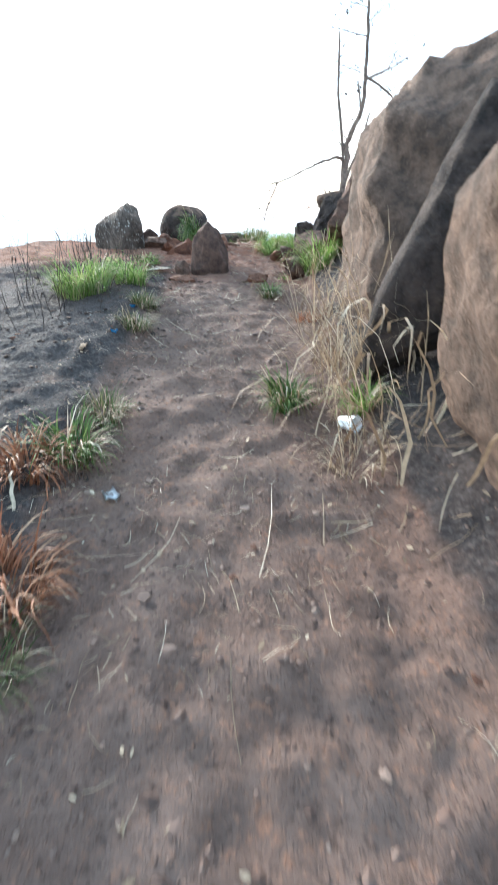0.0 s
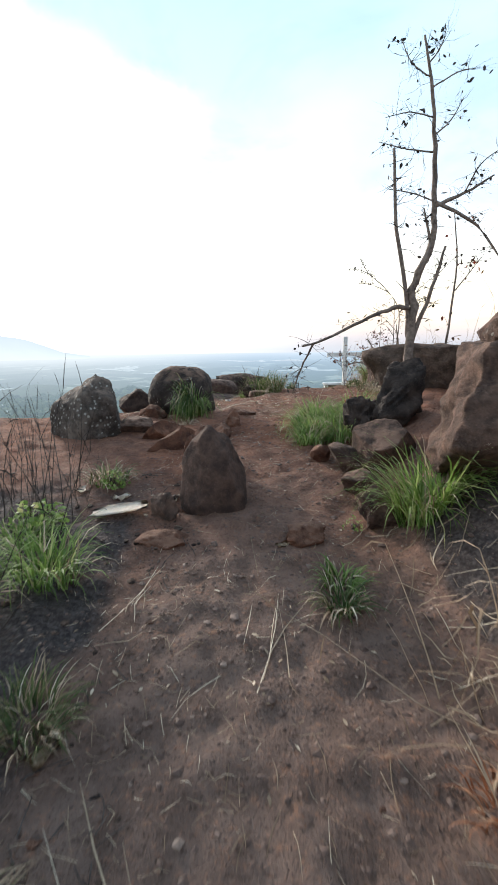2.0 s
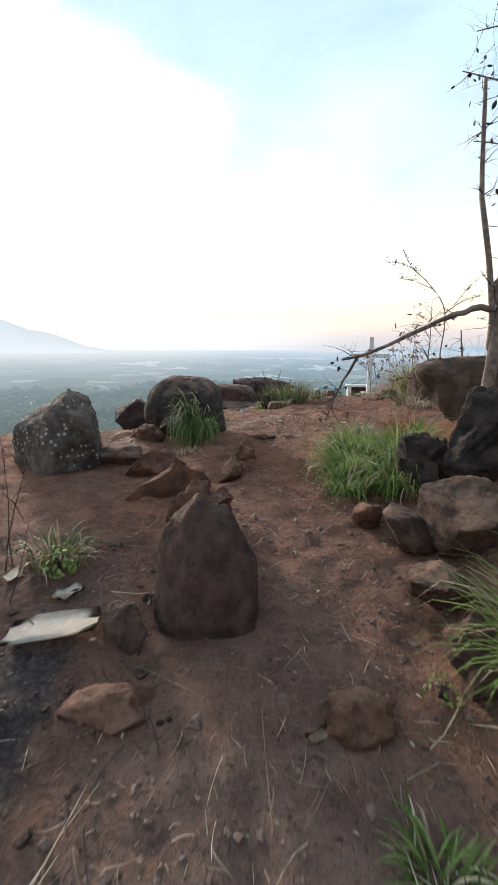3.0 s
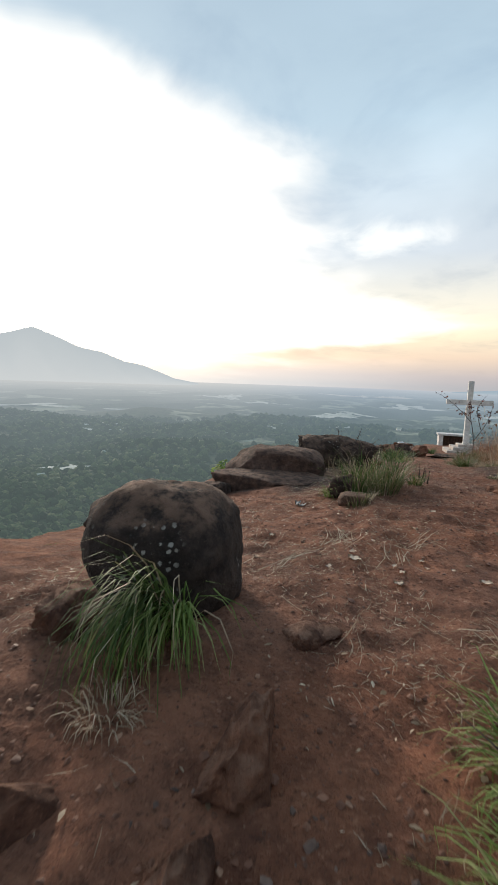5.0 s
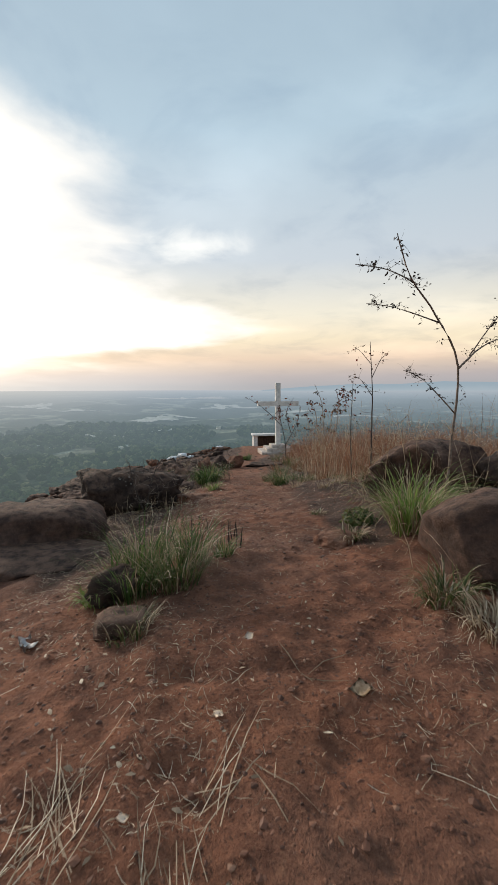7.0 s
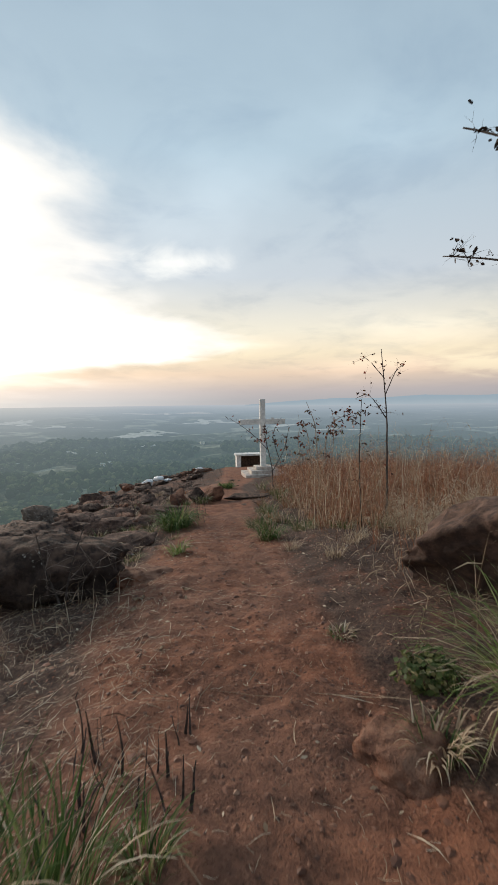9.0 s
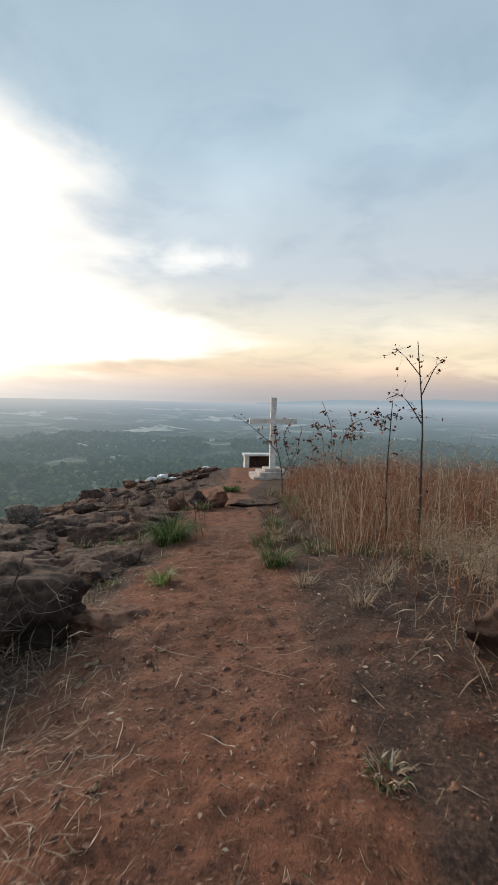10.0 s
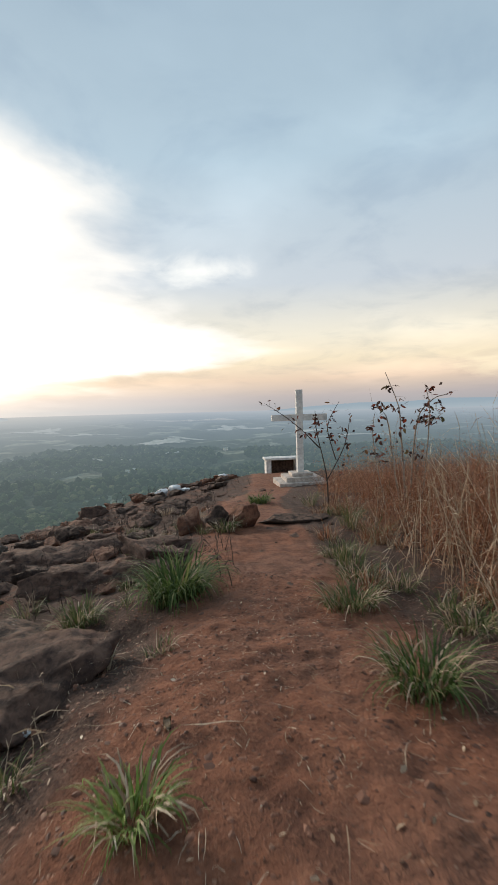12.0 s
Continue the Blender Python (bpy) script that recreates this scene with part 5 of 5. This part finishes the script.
straw_litter(4, 42, (-2.2, 1.2, 9.4, 12.2), (.25, .5), "long dry stems lying on red soil", STRAW, .0026)
straw_litter(5, 70, (-1.2, .9, .8, 7.0), (.25, .6), "long dry stems lying on the brown path", STRAW, .0018)
straw_litter(6, 700, (-2.8, -.8, 1.5, 7), (.04, .2), "charred stems on burnt ground", TWIG, .0024)
straw_litter(7, 200, (.35, 1.3, 1.5, 6.5), (.1, .45), "dry stems heaped beneath the boulders", STRAW, .003)
straw_litter(8, 2200, (-1.7, .15, 13.2, 17), (.04, .22), "dry stems beside the path", STRAW, .0014)
straw_litter(9, 110, (-.9, 3.2, 13, 20), (.15, .5), "long dry stems along the path", STRAW, .0024)

for i, (x, y, n, w) in enumerate(((-.70, 11.15, 13, 1.75), (-.62, 11.05, 8, 1.2), (-.23, 10.84, 12, 1.65), (0, 11.25, 6, 1.1), (-.95, 10.6, 9, .9), (-1.05, 5.3, 4, 1.5), (-.75, 4.0, 3, 1.75), (-.35, 5.1, 4, 1.5), (1.3, 14.35, 3, 2.6))):
    straw_litter(30 + i, n, (x - .11, x + .11, y - .1, y + .1), (.4, .8), "loose bundle of long dry stems on the soil", STRAW, .0023, way=w)


def leaf_chips(seed, count, area, size, label):
    """Shreds of dead leaf, lying at all angles on the soil."""
    rnd = random.Random(seed)
    rows = []
    while len(rows) < count:
        x, y = rnd.uniform(area[0], area[1]), rnd.uniform(area[2], area[3])
        if noise.noise(Vector((x * .8, y * .8, seed))) < rnd.uniform(-.5, .3):
            continue
        a, ln = rnd.uniform(0, math.tau), rnd.uniform(*size)
        d = Vector((math.cos(a), math.sin(a), rnd.uniform(-.1, .35)))
        p = Vector((x, y, ground_z(x, y) + .008))
        sd = Vector((-d.y, d.x, rnd.gauss(0, .5))) * ln * rnd.uniform(.12, .3)
        rows.append(([p, p + d * ln * .5, p + d * ln - Vector((0, 0, ln * .15))], [sd * .3, sd, sd * .25]))
    tagged(new("leaf_litter", mesh_of("leaf_litter", *strips(rows), STRAW)), label, "leaf litter", kind="stuff")


leaf_chips(1, 320, (-1.5, 1.0, .4, 8.8), (.012, .042), "shreds of dead leaf on the brown path")
leaf_chips(2, 520, (-2.5, 1.5, 8.8, 13.2), (.012, .045), "shreds of dead leaf on red soil")
leaf_chips(3, 420, (-1.4, 2.8, 13.2, 21), (.012, .045), "shreds of dead leaf along the ridge path")


def clods(seed, count, area, size, mat, name, label):
    """Crumbs of soil and small stones, half sunk."""
    rnd = np.random.RandomState(seed)
    base = bmesh.new()
    bmesh.ops.create_icosphere(base, subdivisions=1, radius=1.0)
    base.verts.ensure_lookup_table()
    v = np.array([p.co[:] for p in base.verts])
    f = np.array([[q.index for q in t.verts] for t in base.faces])
    base.free()
    co, fa = [], []
    for i in range(count):
        x, y = rnd.uniform(area[0], area[1]), rnd.uniform(area[2], area[3])
        s = size[0] * (size[1] / size[0]) ** (rnd.rand() ** 2.2)
        k = v * (1 + rnd.uniform(-.42, .42, (len(v), 1))) * s * np.array([rnd.uniform(.7, 1.3), rnd.uniform(.7, 1.3), rnd.uniform(.35, .65)])
        fa.append(f + len(v) * i)
        co.append(k + (x, y, ground_z(x, y) - s * .08))
    me = bpy.data.meshes.new(name)
    me.from_pydata(np.concatenate(co).tolist(), [], np.concatenate(fa).tolist())
    me.materials.append(mat)
    tagged(new(name, me), label, "soil", kind="stuff")


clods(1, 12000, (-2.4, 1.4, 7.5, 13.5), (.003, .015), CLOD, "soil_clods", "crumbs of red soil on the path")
clods(2, 11000, (-1.6, 1.1, 0, 7.5), (.003, .013), CLOD_BROWN, "soil_clods", "crumbs of brown soil on the path")
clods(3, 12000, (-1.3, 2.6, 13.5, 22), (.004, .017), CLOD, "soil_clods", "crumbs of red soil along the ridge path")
clods(8, 1600, (-1.1, .75, .2, 8.6), (.008, .026), CLOD_BROWN, "soil_clods", "lumps of brown soil on the path")
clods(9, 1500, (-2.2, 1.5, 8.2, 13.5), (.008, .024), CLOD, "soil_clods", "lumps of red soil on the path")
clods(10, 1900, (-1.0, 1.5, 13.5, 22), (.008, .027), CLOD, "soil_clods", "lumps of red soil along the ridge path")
clods(4, 1500, (-3, -.8, 0, 7), (.005, .03), ROCK_DARK, "burnt_clods", "charred crumbs on burnt ground")
clods(5, 700, (1.4, 4, 14, 21), (.004, .016), ROCK_DARK, "burnt_clods", "charred crumbs on burnt ground")
clods(6, 70, (-2.2, 1.4, 1, 14), (.012, .032), ROCK_RED, "loose_stones", "small loose stones in the soil")
clods(7, 500, (-4, 4, 21, 40), (.02, .12), ROCK_BROWN, "loose_stones", "loose stones along the far path")

# ---- the plain below: woods, fields, far hills ----
def plain_z(x, y):
    r = math.hypot(x, y)
    v = Vector((x, y, 0))
    return float(height(x, y)) + float(soft_step(120, 300, r)) * (17 * noise.noise(v * 0.006) + 5 * noise.noise(v * 0.016))


def woods(seed, count, near, far, left, right, size):
    rnd = np.random.RandomState(seed)
    base = bmesh.new()
    bmesh.ops.create_icosphere(base, subdivisions=1, radius=1.0)
    base.verts.ensure_lookup_table()
    v = np.array([p.co[:] for p in base.verts])
    f = np.array([[q.index for q in t.verts] for t in base.faces])
    base.free()
    co, fa, n = [], [], 0
    while n < count:
        r = math.sqrt(rnd.uniform(near**2, far**2)) if rnd.rand() < .5 else rnd.uniform(near, far)
        a = radians(rnd.uniform(left, right))
        x, y = r * math.sin(a), r * math.cos(a)
        if float(height(x, y)) > -22 or r > 160 and noise.noise(Vector((x * .0085, y * .0085, 3.0))) > .33:
            continue
        s = rnd.uniform(*size) * (1 + r / 900)
        k = v * (1 + rnd.uniform(-.3, .3, (len(v), 1))) * s * np.array([1, 1, rnd.uniform(.7, 1.1)])
        fa.append(f + len(v) * n)
        co.append(k + (x, y, plain_z(x, y) + s * .55))
        n += 1
    me = bpy.data.meshes.new("woods")
    me.from_pydata(np.concatenate(co).tolist(), [], np.concatenate(fa).tolist())
    # crowns take the painted distance haze from this material
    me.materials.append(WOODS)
    tagged(new("woods", me), "dark green woods covering the plain below the hill", "woods", kind="stuff")


woods(1, 16000, 45, 420, -65, 45, (1.2, 2.6))
woods(2, 12000, 350, 1100, -62, 42, (1.8, 3.4))


def field(bearing, dist, wide, deep, label, mat):
    a = radians(bearing)
    cx, cy = dist * math.sin(a), dist * math.cos(a)
    bm = bmesh.new()
    n = 64
    ring = []
    for k in range(n):
        t = math.tau * k / n
        rr = 1 + .8 * noise.noise(Vector((math.cos(t) * 1.8 + dist, math.sin(t) * 1.8, bearing))) + .5 * noise.noise(Vector((math.cos(t) * 4 + dist, math.sin(t) * 4, bearing))) + .45 * noise.noise(Vector((math.cos(t) * 11 + dist, math.sin(t) * 11, bearing)))
        u, w = math.cos(t) * wide * rr, math.sin(t) * deep * rr
        x, y = cx + u * math.cos(a) + w * math.sin(a), cy - u * math.sin(a) + w * math.cos(a)
        ring.append(bm.verts.new((x, y, plain_z(x, y) + 3.2)))
    mid = bm.verts.new((cx, cy, plain_z(cx, cy) + 3.4))
    for k in range(n):
        bm.faces.new((ring[k], ring[(k + 1) % n], mid))
    tagged(new("field", finish("field", bm, mat)), label, "field", kind="structure")


# bearing from the way ahead, distance, half width, half depth
FIELDS = ((-32.2, 895, 47.9, 63.9), (-42.9, 818, 20.6, 35.5), (-36.8, 491, 21.6, 32.1), (-18.5, 2080, 78.5, 200.3), (-4.8, 949, 59.7, 47.7), (-11.8, 864, 27.2, 39.6), (-33.1, 836, 47.3, 64.6), (-38.4, 479, 24.1, 27.6), (-11.2, 893, 33.7, 41.9), (-7.3, 926, 34.9, 33.7), (-14.1, 1227, 46.3, 60.1), (-4.3, 1247, 47.1, 82.9), (3.4, 1833, 103.7, 146.0), (13.4, 1536, 67.6, 97.6), (-13.5, 1784, 89.8, 114.4), (21.0, 1371, 69.0, 88.7), (-18.2, 772, 29.1, 23.4), (-40.9, 1397, 79.1, 66.7), (-28.9, 1410, 79.8, 68.0), (-2.2, 1319, 49.8, 58.8), (-0.9, 2678, 202.1, 260.9))
for b, d, w, h in FIELDS:
    field(b, d, w, h * .42, "pale open field with painted mist between the woods of the plain", PALE)


def house(bearing, dist, size):
    a = radians(bearing)
    x, y = dist * math.sin(a), dist * math.cos(a)
    root = tagged(new("house"), "small white house among the woods far below", "house")
    root.matrix_world = pose(x, y, plain_z(x, y) + 2.5, 0, 0, bearing * 3)
    bm = bmesh.new()
    box(bm, -size, size, -size * .6, size * .6, 0, size * .8, .1)
    part("wall", bm, FAR_WHITE, root, smooth=False)
    bm = bmesh.new()
    pts = [bm.verts.new(p) for p in ((-size * 1.1, -size * .75, size * .8), (size * 1.1, -size * .75, size * .8), (size * 1.1, size * .75, size * .8), (-size * 1.1, size * .75, size * .8), (-size * 1.1, 0, size * 1.3), (size * 1.1, 0, size * 1.3))]
    for q in ((0, 1, 5, 4), (2, 3, 4, 5), (0, 4, 3), (1, 2, 5), (3, 2, 1, 0)):
        bm.faces.new([pts[i] for i in q])
    part("roof", bm, PALE, root, smooth=False)


for b, d, s in ((-25, 640, 4), (-24.2, 655, 3.5), (-9, 700, 3.5), (-8.4, 720, 4.5), (-33, 560, 3.5), (-6, 520, 2.6), (-40, 420, 3), (3, 900, 4)):
    house(b, d, s)


def far_hill(name, label, bearings, profile, dist, deep):
    """A ridge of hills on the horizon: its height in degrees along the bearings, with spurs down its near side."""
    bm = bmesh.new()
    rows = []
    n, m = 150, 14
    for j in range(m):
        f = j / (m - 1)
        row = []
        for i in range(n):
            b = bearings[0] + (bearings[-1] - bearings[0]) * i / (n - 1)
            top = float(np.interp(b, bearings, profile))
            d = dist - deep * (1 - f)
            spur = .5 + .5 * noise.noise(Vector((b * .55 + f * .8, f * 1.3, dist)))
            e = top * (f ** (0.6 + 1.1 * spur)) + (.05 * noise.noise(Vector((b * 1.8, f, 5))) * top ** .5 if f > .05 else 0)
            a = radians(b)
            row.append(bm.verts.new((d * math.sin(a), d * math.cos(a), float(valley(d)) - 3 + (dist * math.tan(radians(e)) + (-34 - float(valley(d))) * f))))
        rows.append(row)
    for a, b in zip(rows, rows[1:]):
        for i in range(n - 1):
            bm.faces.new((a[i], a[i + 1], b[i + 1], b[i]))
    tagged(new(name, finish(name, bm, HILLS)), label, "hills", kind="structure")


# horizon hills; their pale blue comes mostly from haze painted as glow
far_hill("backdrop", "blue-grey mountain on the horizon with painted haze", (-78, -66, -55, -49, -44, -41, -38.5, -36, -33.5, -31, -29, -27, -25, -22), (1.4, 3.2, 4.0, 4.9, 4.7, 5.7, 4.8, 3.7, 3.3, 2.3, 2.0, 1.3, .5, 0), 4300, 900)
far_hill("backdrop", "low hills on the far horizon with painted haze", (8, 14, 20, 25, 30, 36, 44, 60), (0, .45, .75, .7, 1.0, .85, 1.1, .6), 4500, 500)
